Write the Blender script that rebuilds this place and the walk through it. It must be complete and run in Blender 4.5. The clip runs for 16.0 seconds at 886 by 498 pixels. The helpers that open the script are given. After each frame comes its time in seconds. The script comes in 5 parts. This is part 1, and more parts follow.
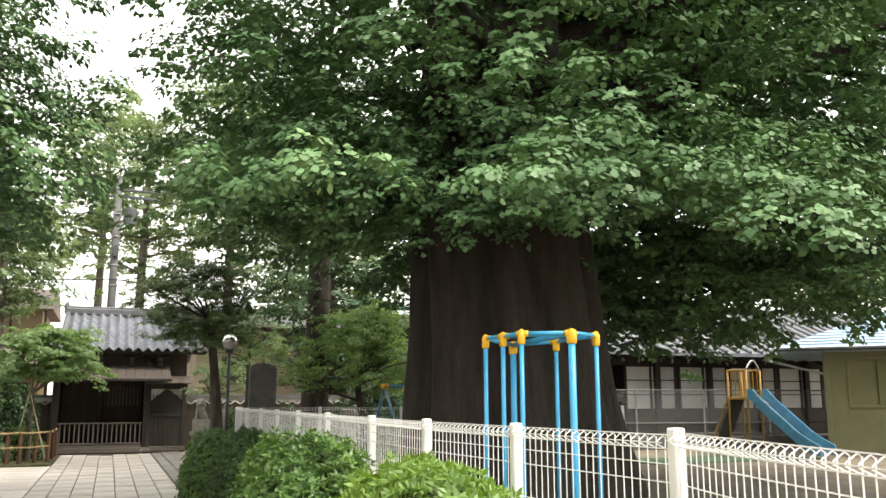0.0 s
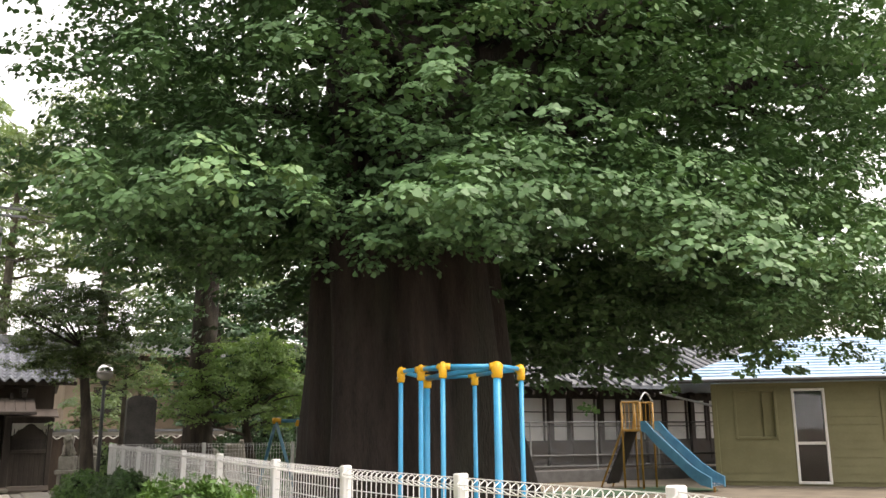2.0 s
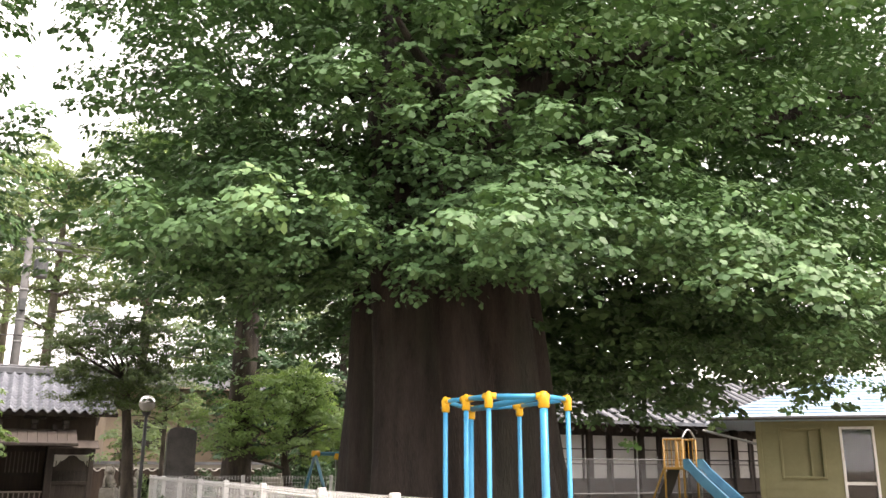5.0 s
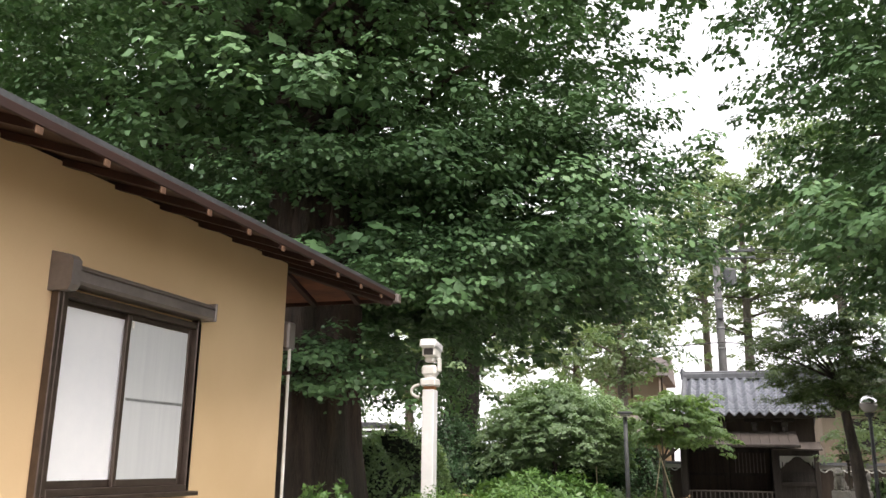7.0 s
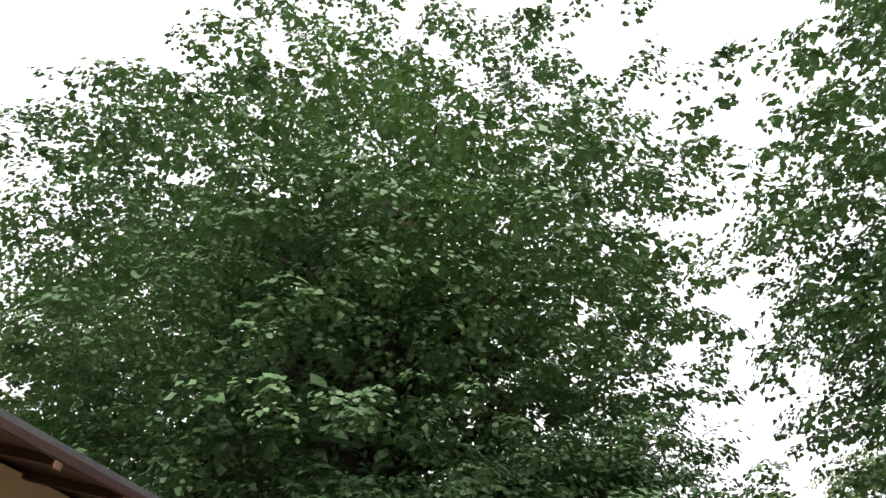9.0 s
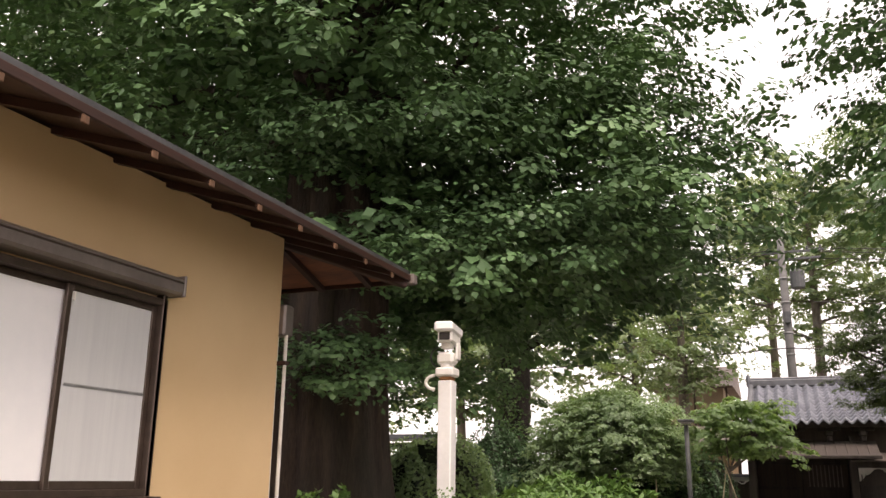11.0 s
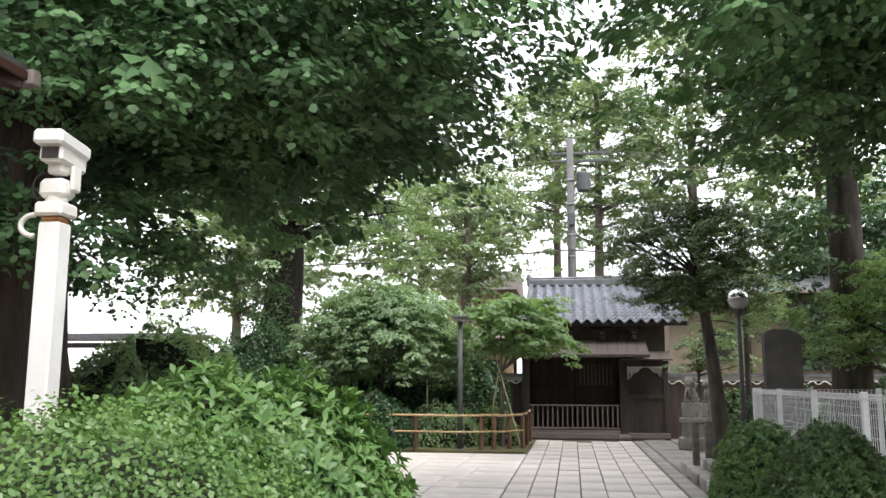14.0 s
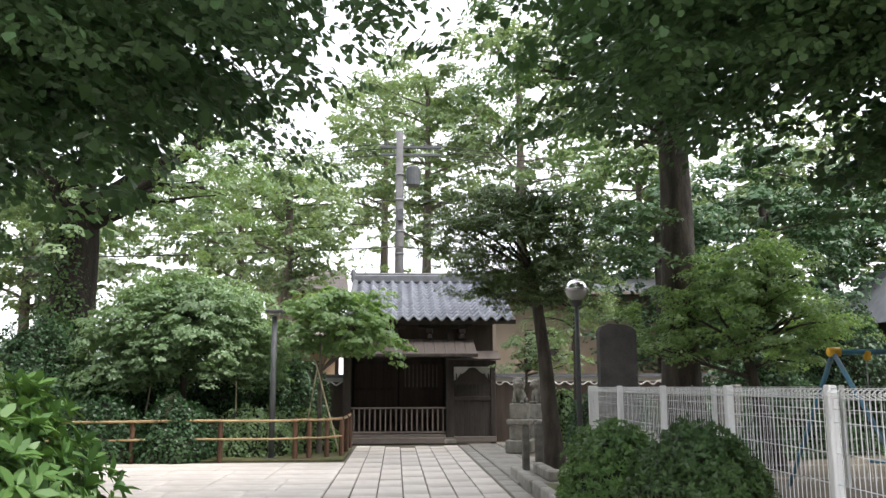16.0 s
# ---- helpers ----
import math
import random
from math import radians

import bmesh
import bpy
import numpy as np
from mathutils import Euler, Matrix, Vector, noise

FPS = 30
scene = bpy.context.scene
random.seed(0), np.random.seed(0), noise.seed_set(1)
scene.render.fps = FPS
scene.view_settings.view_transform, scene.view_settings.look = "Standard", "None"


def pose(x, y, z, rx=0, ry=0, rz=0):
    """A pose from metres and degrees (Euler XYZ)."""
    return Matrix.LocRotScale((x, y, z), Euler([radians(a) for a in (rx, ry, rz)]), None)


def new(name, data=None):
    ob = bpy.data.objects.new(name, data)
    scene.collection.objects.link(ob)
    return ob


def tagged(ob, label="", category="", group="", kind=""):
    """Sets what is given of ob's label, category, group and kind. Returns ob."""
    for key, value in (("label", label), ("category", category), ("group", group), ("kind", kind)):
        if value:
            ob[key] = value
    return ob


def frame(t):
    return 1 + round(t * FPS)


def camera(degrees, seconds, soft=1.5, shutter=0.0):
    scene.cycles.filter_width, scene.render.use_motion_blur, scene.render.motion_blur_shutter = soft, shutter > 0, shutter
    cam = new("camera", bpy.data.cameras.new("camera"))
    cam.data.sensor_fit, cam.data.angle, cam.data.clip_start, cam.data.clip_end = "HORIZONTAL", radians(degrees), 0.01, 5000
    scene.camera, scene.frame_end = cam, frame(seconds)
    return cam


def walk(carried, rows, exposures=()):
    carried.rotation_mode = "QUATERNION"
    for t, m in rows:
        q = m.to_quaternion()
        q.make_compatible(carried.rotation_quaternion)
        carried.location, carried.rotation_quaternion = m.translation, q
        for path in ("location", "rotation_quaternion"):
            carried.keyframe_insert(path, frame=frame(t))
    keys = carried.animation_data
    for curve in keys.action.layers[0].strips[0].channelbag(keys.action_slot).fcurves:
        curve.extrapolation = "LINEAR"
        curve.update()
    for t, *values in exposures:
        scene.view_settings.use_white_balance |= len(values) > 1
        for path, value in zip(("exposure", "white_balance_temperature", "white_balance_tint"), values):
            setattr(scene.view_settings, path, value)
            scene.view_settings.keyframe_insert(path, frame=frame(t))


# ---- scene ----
cam = camera(55.4, 16.0)
ROWS = [
    (0, -0.042, 1.002, 1.293, -21.30, 10.17, -0.10),
    (0.5, -0.062, 1.218, 1.304, -24.26, 10.43, -0.20),
    (1, -0.095, 1.393, 1.341, -26.83, 10.66, -0.30),
    (1.5, -0.050, 1.523, 1.350, -27.77, 10.84, -0.50),
    (2, -0.023, 1.625, 1.360, -29.11, 12.13, -0.40),
    (2.5, -0.044, 1.678, 1.339, -31.22, 15.90, -0.30),
    (3, -0.071, 1.657, 1.347, -32.21, 18.61, -0.50),
    (3.2, -0.065, 1.648, 1.343, -32.28, 19.24, -0.50),
    (4.2, -0.070, 1.660, 1.330, -32.58, 18.60, -0.20),
    (5.3, -0.085, 1.690, 1.295, -21.16, 13.60, 0.40),
    (5.5, -0.092, 1.692, 1.288, -16.26, 14.07, 0.50),
    (6, -0.154, 1.698, 1.354, -2.39, 13.71, 0.40),
    (6.5, -0.215, 1.670, 1.364, 10.66, 13.86, 0.50),
    (7, -0.241, 1.666, 1.391, 18.29, 14.06, 0.70),
    (7.5, -0.280, 1.665, 1.390, 20.50, 16.95, 0.70),
    (8, -0.240, 1.660, 1.405, 21.30, 24.95, 0.60),
    (8.2, -0.240, 1.680, 1.400, 21.50, 29.05, 0.60),
    (8.7, -0.240, 1.790, 1.370, 21.90, 35.40, 0.60),
    (9.25, -0.235, 1.950, 1.340, 22.30, 38.00, 0.65),
    (9.8, -0.230, 2.110, 1.315, 22.60, 35.90, 0.70),
    (10.3, -0.225, 2.290, 1.300, 22.85, 30.10, 0.70),
    (10.5, -0.235, 2.400, 1.297, 22.90, 25.40, 0.70),
    (10.7, -0.260, 2.540, 1.297, 22.70, 21.20, 0.70),
    (11, -0.300, 2.780, 1.298, 22.30, 15.10, 0.70),
    (11.5, -0.360, 3.160, 1.295, 22.00, 10.40, 0.55),
    (12, -0.325, 3.480, 1.280, 21.70, 8.98, 0.50),
    (12.5, -0.290, 3.844, 1.271, 20.71, 8.71, 0.40),
    (13, -0.275, 4.205, 1.272, 18.10, 8.77, 0.50),
    (13.5, -0.227, 4.604, 1.259, 12.98, 8.89, 0.20),
    (14, -0.244, 4.969, 1.253, 8.65, 8.92, 0.20),
    (14.5, -0.205, 5.226, 1.211, 6.02, 9.01, 0.00),
    (15, -0.210, 5.553, 1.200, 4.15, 9.06, 0.30),
    (15.5, -0.260, 5.921, 1.176, 0.23, 9.12, 0.10),
    (16, -0.256, 6.317, 1.185, -3.17, 9.24, -0.20),
]
EXPOSURES = [
    (0, 0.94, 7150, 9), (1, 0.6, 7150, 9), (1.7, 0.5, 7150, 9), (2.5, 1.3, 7200, 33), (3, 1.6, 7350, 37), (3.2, 1.65, 7350, 37), (4.2, 1.4, 7200, 26), (5.3, 1.25, 7300, 17),
    (6, 1.15, 7150, 13), (7, 0.72, 6750, 15), (8, 0.43, 6700, 14), (9.2, 0.36, 6700, 17), (10.3, 0.05, 6900, 26), (10.8, 0.35, 7300, 25), (11.5, 0.58, 7700, 18), (12.5, 0.72, 6750, 13), (13.5, 0.82, 6400, 13), (16, 0.82, 6400, 13),
]
walk(cam, [(t, pose(x, y, z, 90 + pitch, 0, yaw) @ pose(0, 0, 0, 0, 0, roll)) for t, x, y, z, yaw, pitch, roll in ROWS], EXPOSURES)

# ---- world and sun: a bright, thinly overcast sky ----
SUN_EL, SUN_AZ = 59.0, 128.0
world = bpy.data.worlds.new("sky")
scene.world = world
world.use_nodes = True
wn, wl = world.node_tree.nodes, world.node_tree.links
sky = wn.new("ShaderNodeTexSky")
sky.sky_type, sky.sun_disc = "NISHITA", False
sky.sun_elevation, sky.sun_rotation = radians(SUN_EL), radians(SUN_AZ)
sky.air_density, sky.dust_density, sky.ozone_density = 1.0, 6.0, 0.6
haze = wn.new("ShaderNodeMix")
haze.data_type = "RGBA"
haze.inputs["Factor"].default_value = 0.72
haze.inputs["B"].default_value = (11.5, 11.6, 12.0, 1)
wl.new(sky.outputs[0], haze.inputs["A"])
wl.new(haze.outputs["Result"], wn["Background"].inputs[0])
wn["Background"].inputs[1].default_value = 0.15
sun_data = bpy.data.lights.new("sun", "SUN")
sun_data.energy, sun_data.angle, sun_data.color = 2.0, radians(25), (1.0, 0.965, 0.9)
sun = new("sun", sun_data)
sun.matrix_world = pose(0, 0, 30, 90 - SUN_EL, 0, 180 - SUN_AZ)

# ---- materials ----
def nodes(name):
    m = bpy.data.materials.new(name)
    m.use_nodes = True
    return m, m.node_tree.nodes, m.node_tree.links


def mat(name, a, b, scale=6.0, rough=0.7, bump=0.2, metal=0.0, stain=None, stain_amount=0.35, fine=9.0, stretch=(1, 1, 1), spread=0.0, depth=0.01):
    """A painted, stone, wood or metal surface: two colours mixed by a coarse and a fine noise, with stains and relief."""
    m, n, l = nodes(name)
    p = n["Principled BSDF"]
    tc, mp = n.new("ShaderNodeTexCoord"), n.new("ShaderNodeMapping")
    mp.inputs["Scale"].default_value = stretch
    l.new(tc.outputs["Object"], mp.inputs[0])
    coarse, grain = n.new("ShaderNodeTexNoise"), n.new("ShaderNodeTexNoise")
    coarse.inputs["Scale"].default_value, coarse.inputs["Detail"].default_value = scale, 5
    grain.inputs["Scale"].default_value, grain.inputs["Detail"].default_value = scale * fine, 3
    for t in (coarse, grain):
        l.new(mp.outputs[0], t.inputs["Vector"])
    add = n.new("ShaderNodeMath")
    add.operation = "MULTIPLY_ADD"
    add.inputs[1].default_value, add.inputs[2].default_value = 0.45, -0.22
    l.new(grain.outputs["Fac"], add.inputs[0])
    tot = n.new("ShaderNodeMath")
    l.new(coarse.outputs["Fac"], tot.inputs[0])
    l.new(add.outputs[0], tot.inputs[1])
    last = tot
    if spread:
        info, sh = n.new("ShaderNodeObjectInfo"), n.new("ShaderNodeMath")
        sh.operation = "MULTIPLY_ADD"
        sh.inputs[1].default_value, sh.inputs[2].default_value = spread, -spread / 2
        l.new(info.outputs["Random"], sh.inputs[0])
        more = n.new("ShaderNodeMath")
        l.new(tot.outputs[0], more.inputs[0])
        l.new(sh.outputs[0], more.inputs[1])
        last = more
    ramp = n.new("ShaderNodeValToRGB")
    ramp.color_ramp.elements[0].position, ramp.color_ramp.elements[1].position = 0.3, 0.7
    ramp.color_ramp.elements[0].color, ramp.color_ramp.elements[1].color = (*a, 1), (*b, 1)
    l.new(last.outputs[0], ramp.inputs[0])
    colour = ramp.outputs[0]
    if stain:
        blot, br, mx = n.new("ShaderNodeTexNoise"), n.new("ShaderNodeValToRGB"), n.new("ShaderNodeMix")
        blot.inputs["Scale"].default_value, blot.inputs["Detail"].default_value = scale * 0.35, 8
        l.new(mp.outputs[0], blot.inputs["Vector"])
        br.color_ramp.elements[0].position, br.color_ramp.elements[1].position = 0.48, 0.68
        br.color_ramp.elements[1].color = (stain_amount,) * 3 + (1,)
        l.new(blot.outputs["Fac"], br.inputs[0])
        mx.data_type = "RGBA"
        mx.inputs["B"].default_value = (*stain, 1)
        l.new(br.outputs[0], mx.inputs["Factor"])
        l.new(colour, mx.inputs["A"])
        colour = mx.outputs["Result"]
    l.new(colour, p.inputs["Base Color"])
    p.inputs["Roughness"].default_value, p.inputs["Metallic"].default_value = rough, metal
    if bump:
        bp = n.new("ShaderNodeBump")
        bp.inputs["Strength"].default_value, bp.inputs["Distance"].default_value = bump, depth
        l.new(tot.outputs[0], bp.inputs["Height"])
        l.new(bp.outputs[0], p.inputs["Normal"])
    return m


def leaf_mat(name, dark, light, yellow=None, clear=0.35, rough=0.45, patch=0.35):
    """Foliage: each leaf its own green, drifting in patches through the crown, and letting light through."""
    m, n, l = nodes(name)
    p = n["Principled BSDF"]
    geo, tc, ns = n.new("ShaderNodeNewGeometry"), n.new("ShaderNodeTexCoord"), n.new("ShaderNodeTexNoise")
    ns.inputs["Scale"].default_value = patch
    l.new(tc.outputs["Object"], ns.inputs["Vector"])
    mix = n.new("ShaderNodeMath")
    mix.operation = "MULTIPLY_ADD"
    mix.inputs[1].default_value = 0.4
    l.new(geo.outputs["Random Per Island"], mix.inputs[0])
    half = n.new("ShaderNodeMath")
    half.operation = "MULTIPLY_ADD"
    half.inputs[1].default_value, half.inputs[2].default_value = 1.3, -0.3
    l.new(ns.outputs["Fac"], half.inputs[0])
    l.new(half.outputs[0], mix.inputs[2])
    ramp = n.new("ShaderNodeValToRGB")
    e = ramp.color_ramp.elements
    e[0].position, e[0].color, e[1].position, e[1].color = 0.1, (*dark, 1), 0.85, (*light, 1)
    if yellow:
        k = e.new(0.97)
        k.color = (*yellow, 1)
    l.new(mix.outputs[0], ramp.inputs[0])
    l.new(ramp.outputs[0], p.inputs["Base Color"])
    p.inputs["Roughness"].default_value = rough
    tr, sh = n.new("ShaderNodeBsdfTranslucent"), n.new("ShaderNodeMixShader")
    warm = n.new("ShaderNodeMix")
    warm.data_type, warm.blend_type = "RGBA", "MULTIPLY"
    warm.inputs["Factor"].default_value = 1
    warm.inputs["B"].default_value = (1.5, 1.5, 0.7, 1)
    l.new(ramp.outputs[0], warm.inputs["A"])
    l.new(warm.outputs["Result"], tr.inputs[0])
    sh.inputs[0].default_value = clear
    l.new(p.outputs[0], sh.inputs[1])
    l.new(tr.outputs[0], sh.inputs[2])
    l.new(sh.outputs[0], n["Material Output"].inputs[0])
    return m


GINKGO = leaf_mat("ginkgo_leaf", (0.046, 0.104, 0.044), (0.132, 0.258, 0.1), (0.178, 0.29, 0.115), clear=0.08, rough=0.55)
DARK_LEAF = leaf_mat("dark_leaf", (0.02, 0.06, 0.026), (0.062, 0.135, 0.052), (0.1, 0.2, 0.07), clear=0.18)
CEDAR_LEAF = leaf_mat("cedar_leaf", (0.055, 0.115, 0.055), (0.14, 0.23, 0.11), (0.19, 0.28, 0.13), clear=0.3)
PINE_LEAF = leaf_mat("podocarp_leaf", (0.034, 0.068, 0.022), (0.11, 0.17, 0.05), (0.17, 0.23, 0.075), clear=0.2)
PALE_LEAF = leaf_mat("pale_leaf", (0.11, 0.17, 0.1), (0.22, 0.3, 0.17), (0.27, 0.35, 0.2), clear=0.4)
GARDEN_LEAF = leaf_mat("garden_leaf", (0.12, 0.2, 0.105), (0.24, 0.35, 0.185), (0.3, 0.4, 0.22))
PLUM_LEAF = leaf_mat("plum_leaf", (0.135, 0.225, 0.105), (0.25, 0.37, 0.175), (0.3, 0.41, 0.2), clear=0.45)
RHODO = leaf_mat("rhododendron_leaf", (0.055, 0.13, 0.04), (0.135, 0.245, 0.07), (0.18, 0.29, 0.09), clear=0.2, rough=0.45, patch=1.5)
AZALEA = leaf_mat("azalea_leaf", (0.055, 0.125, 0.035), (0.13, 0.235, 0.06), (0.18, 0.28, 0.09), clear=0.25, patch=1.5)
LIME = leaf_mat("young_azalea_leaf", (0.1, 0.19, 0.045), (0.23, 0.36, 0.08), (0.32, 0.42, 0.14), clear=0.3, patch=1.2)
BOX_LEAF = leaf_mat("dark_azalea_leaf", (0.03, 0.075, 0.022), (0.085, 0.155, 0.042), (0.12, 0.195, 0.06), clear=0.2, patch=1.5)
# Near-black that paints the shade among the twigs inside the shrubs.
INNER = mat("shaded_shrub_inside", (0.012, 0.022, 0.01), (0.03, 0.035, 0.015), 9, 0.95, 0.3)
# Grey-brown bark taken near black; the crown's shade is in its base colour.
BARK = mat("shade_darkened_bark", (0.014, 0.0105, 0.009), (0.045, 0.034, 0.028), 7, 0.95, 1.0, stretch=(1, 1, 0.18), stain=(0.035, 0.04, 0.028), stain_amount=0.5, depth=0.05)
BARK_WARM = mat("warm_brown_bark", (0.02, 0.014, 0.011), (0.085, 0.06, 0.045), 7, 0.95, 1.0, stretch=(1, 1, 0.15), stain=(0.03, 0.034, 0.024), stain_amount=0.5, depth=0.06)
BARK_PALE = mat("pale_bark", (0.08, 0.068, 0.055), (0.19, 0.16, 0.13), 9, 0.95, 0.8, stretch=(1, 1, 0.25), stain=(0.08, 0.09, 0.06), depth=0.03)
BARK_DARK = mat("dark_bark", (0.03, 0.025, 0.02), (0.09, 0.075, 0.06), 10, 0.95, 0.9, stretch=(1, 1, 0.25), depth=0.03)
SLAB = mat("granite_slab", (0.55, 0.51, 0.465), (0.72, 0.675, 0.62), 3.5, 0.75, 0.3, stain=(0.38, 0.335, 0.285), stain_amount=0.7, fine=30, spread=0.26)
PLAZA = mat("worn_plaza_stone", (0.52, 0.485, 0.44), (0.72, 0.675, 0.62), 3.2, 0.8, 0.9, stain=(0.36, 0.325, 0.28), stain_amount=0.6, fine=24, spread=0.16)
JOINT = mat("dirty_joint", (0.09, 0.08, 0.065), (0.17, 0.15, 0.12), 12, 0.95, 0.5)
EARTH = mat("trodden_earth", (0.13, 0.1, 0.075), (0.23, 0.185, 0.14), 2.5, 0.95, 0.6, stain=(0.08, 0.085, 0.04), fine=20)
PLAYDIRT = mat("playground_sand", (0.12, 0.1, 0.075), (0.2, 0.17, 0.125), 1.6, 0.95, 0.4, stain=(0.13, 0.11, 0.08), fine=30)
MOSS = mat("moss_and_soil", (0.07, 0.085, 0.028), (0.14, 0.13, 0.06), 3, 0.95, 0.7, stain=(0.09, 0.07, 0.05), stain_amount=0.7, fine=14)
KERB = mat("kerb_stone", (0.25, 0.235, 0.21), (0.4, 0.38, 0.34), 6, 0.85, 0.4, stain=(0.12, 0.12, 0.09), fine=18, spread=0.2)
STONE = mat("weathered_granite", (0.2, 0.19, 0.165), (0.36, 0.34, 0.3), 9, 0.9, 0.6, stain=(0.1, 0.105, 0.08), stain_amount=0.6, fine=12)
BOLLARD = mat("sooty_granite", (0.07, 0.066, 0.058), (0.16, 0.15, 0.13), 9, 0.9, 0.6, stain=(0.05, 0.05, 0.04), fine=12)
SLATE = mat("dark_monument_stone", (0.028, 0.028, 0.028), (0.075, 0.072, 0.068), 4, 0.6, 0.3, stain=(0.12, 0.115, 0.1), stain_amount=0.3)
OCHRE = mat("ochre_render", (0.66, 0.47, 0.265), (0.73, 0.535, 0.315), 1.2, 0.9, 0.25, stain=(0.47, 0.33, 0.17), stain_amount=0.3, fine=180, depth=0.004)
OCHRE_ACCENT = mat("faded_tan_render", (0.27, 0.215, 0.155), (0.35, 0.285, 0.21), 1.5, 0.9, 0.2, stain=(0.3, 0.23, 0.16), fine=40)
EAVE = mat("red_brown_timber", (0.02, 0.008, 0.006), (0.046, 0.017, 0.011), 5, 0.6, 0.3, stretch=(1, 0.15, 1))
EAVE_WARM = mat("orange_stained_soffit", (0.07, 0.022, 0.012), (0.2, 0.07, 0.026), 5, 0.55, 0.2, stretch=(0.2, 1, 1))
ROOF_METAL = mat("dark_roof_sheet", (0.05, 0.055, 0.06), (0.1, 0.105, 0.11), 4, 0.5, 0.2, metal=0.3)
BRONZE = mat("brown_aluminium", (0.075, 0.055, 0.045), (0.11, 0.082, 0.066), 12, 0.38, 0.05, metal=0.55)
SHUTTER = mat("taupe_shutter_box", (0.17, 0.145, 0.135), (0.23, 0.2, 0.185), 4, 0.42, 0.08, metal=0.3)
WHITE = mat("white_enamel", (0.72, 0.73, 0.72), (0.82, 0.83, 0.82), 5, 0.4, 0.06, stain=(0.5, 0.47, 0.4), stain_amount=0.22)
OFFWHITE = mat("aged_white_plastic", (0.66, 0.65, 0.6), (0.76, 0.75, 0.71), 9, 0.5, 0.06, stain=(0.42, 0.33, 0.23), stain_amount=0.3)
RUST = mat("rust", (0.22, 0.09, 0.03), (0.4, 0.2, 0.08), 20, 0.9, 0.4)
BLUE = mat("sky_blue_paint", (0.03, 0.3, 0.56), (0.045, 0.37, 0.65), 6, 0.35, 0.05, stain=(0.06, 0.3, 0.45), stain_amount=0.4)
YELLOW = mat("orange_yellow_plastic", (0.75, 0.4, 0.02), (0.85, 0.5, 0.03), 9, 0.4, 0.08)
TEAL = mat("faded_teal_paint", (0.04, 0.18, 0.26), (0.08, 0.26, 0.36), 7, 0.5, 0.1, stain=(0.2, 0.12, 0.06), stain_amount=0.4)
SLIDE_BLUE = mat("slide_blue", (0.04, 0.17, 0.28), (0.07, 0.25, 0.38), 5, 0.4, 0.05)
SLIDE_STEEL = mat("polished_steel", (0.45, 0.46, 0.48), (0.6, 0.61, 0.62), 5, 0.25, 0.03, metal=0.9)
MUSTARD = mat("mustard_paint", (0.28, 0.15, 0.02), (0.36, 0.2, 0.03), 8, 0.45, 0.06)
OLD_WOOD = mat("dark_weathered_timber", (0.022, 0.017, 0.014), (0.061, 0.050, 0.043), 6, 0.85, 0.5, stretch=(1, 1, 0.12), fine=12)
GREY_WOOD = mat("grey_weathered_timber", (0.13, 0.11, 0.1), (0.24, 0.205, 0.185), 6, 0.9, 0.5, stretch=(0.12, 1, 1), fine=14, stain=(0.09, 0.075, 0.065))
BROWN_WOOD = mat("brown_boards", (0.034, 0.024, 0.018), (0.068, 0.049, 0.037), 6, 0.8, 0.4, stretch=(1, 1, 0.12))
TILE = mat("silver_roof_tile", (0.17, 0.185, 0.22), (0.33, 0.35, 0.4), 5, 0.45, 0.15, stain=(0.15, 0.16, 0.17), stain_amount=0.45, spread=0.3)
PENT = mat("weathered_brown_board", (0.055, 0.044, 0.038), (0.105, 0.086, 0.074), 5, 0.9, 0.6, stretch=(1, 0.12, 1), fine=14, stain=(0.05, 0.04, 0.035))
TILE_DARK = mat("ridge_tile", (0.087, 0.093, 0.102), (0.155, 0.164, 0.180), 5, 0.5, 0.2, stain=(0.1, 0.1, 0.1))
PLASTER = mat("white_plaster", (0.62, 0.61, 0.58), (0.74, 0.73, 0.7), 3, 0.9, 0.15, stain=(0.45, 0.43, 0.38))
BAMBOO = mat("dry_bamboo", (0.35, 0.24, 0.11), (0.52, 0.39, 0.21), 10, 0.55, 0.15, stretch=(0.2, 1, 1), stain=(0.22, 0.1, 0.05))
POST_WOOD = mat("brown_fence_post", (0.07, 0.035, 0.02), (0.15, 0.08, 0.045), 10, 0.75, 0.4, stretch=(1, 1, 0.2))
STAKE = mat("pale_bamboo_stake", (0.45, 0.38, 0.24), (0.6, 0.52, 0.36), 10, 0.6, 0.1)
CHARCOAL = mat("charcoal_post_paint", (0.025, 0.027, 0.028), (0.05, 0.052, 0.054), 9, 0.5, 0.08)
GREY_POST = mat("grey_green_post_paint", (0.056, 0.062, 0.065), (0.087, 0.093, 0.096), 9, 0.55, 0.08)
CONCRETE = mat("pole_concrete", (0.096, 0.096, 0.096), (0.144, 0.144, 0.144), 5, 0.9, 0.2, stain=(0.12, 0.12, 0.12))
CABLE = mat("black_cable", (0.015, 0.015, 0.015), (0.03, 0.03, 0.03), 10, 0.6, 0)
CREAM = mat("cream_siding", (0.165, 0.155, 0.075), (0.2, 0.19, 0.095), 2, 0.7, 0.15, stain=(0.13, 0.12, 0.06), spread=0.12)
SHEET_BLUE = mat("pale_blue_sheet_roof", (0.3, 0.45, 0.62), (0.42, 0.57, 0.72), 3, 0.35, 0.1, metal=0.25, stain=(0.5, 0.6, 0.68))
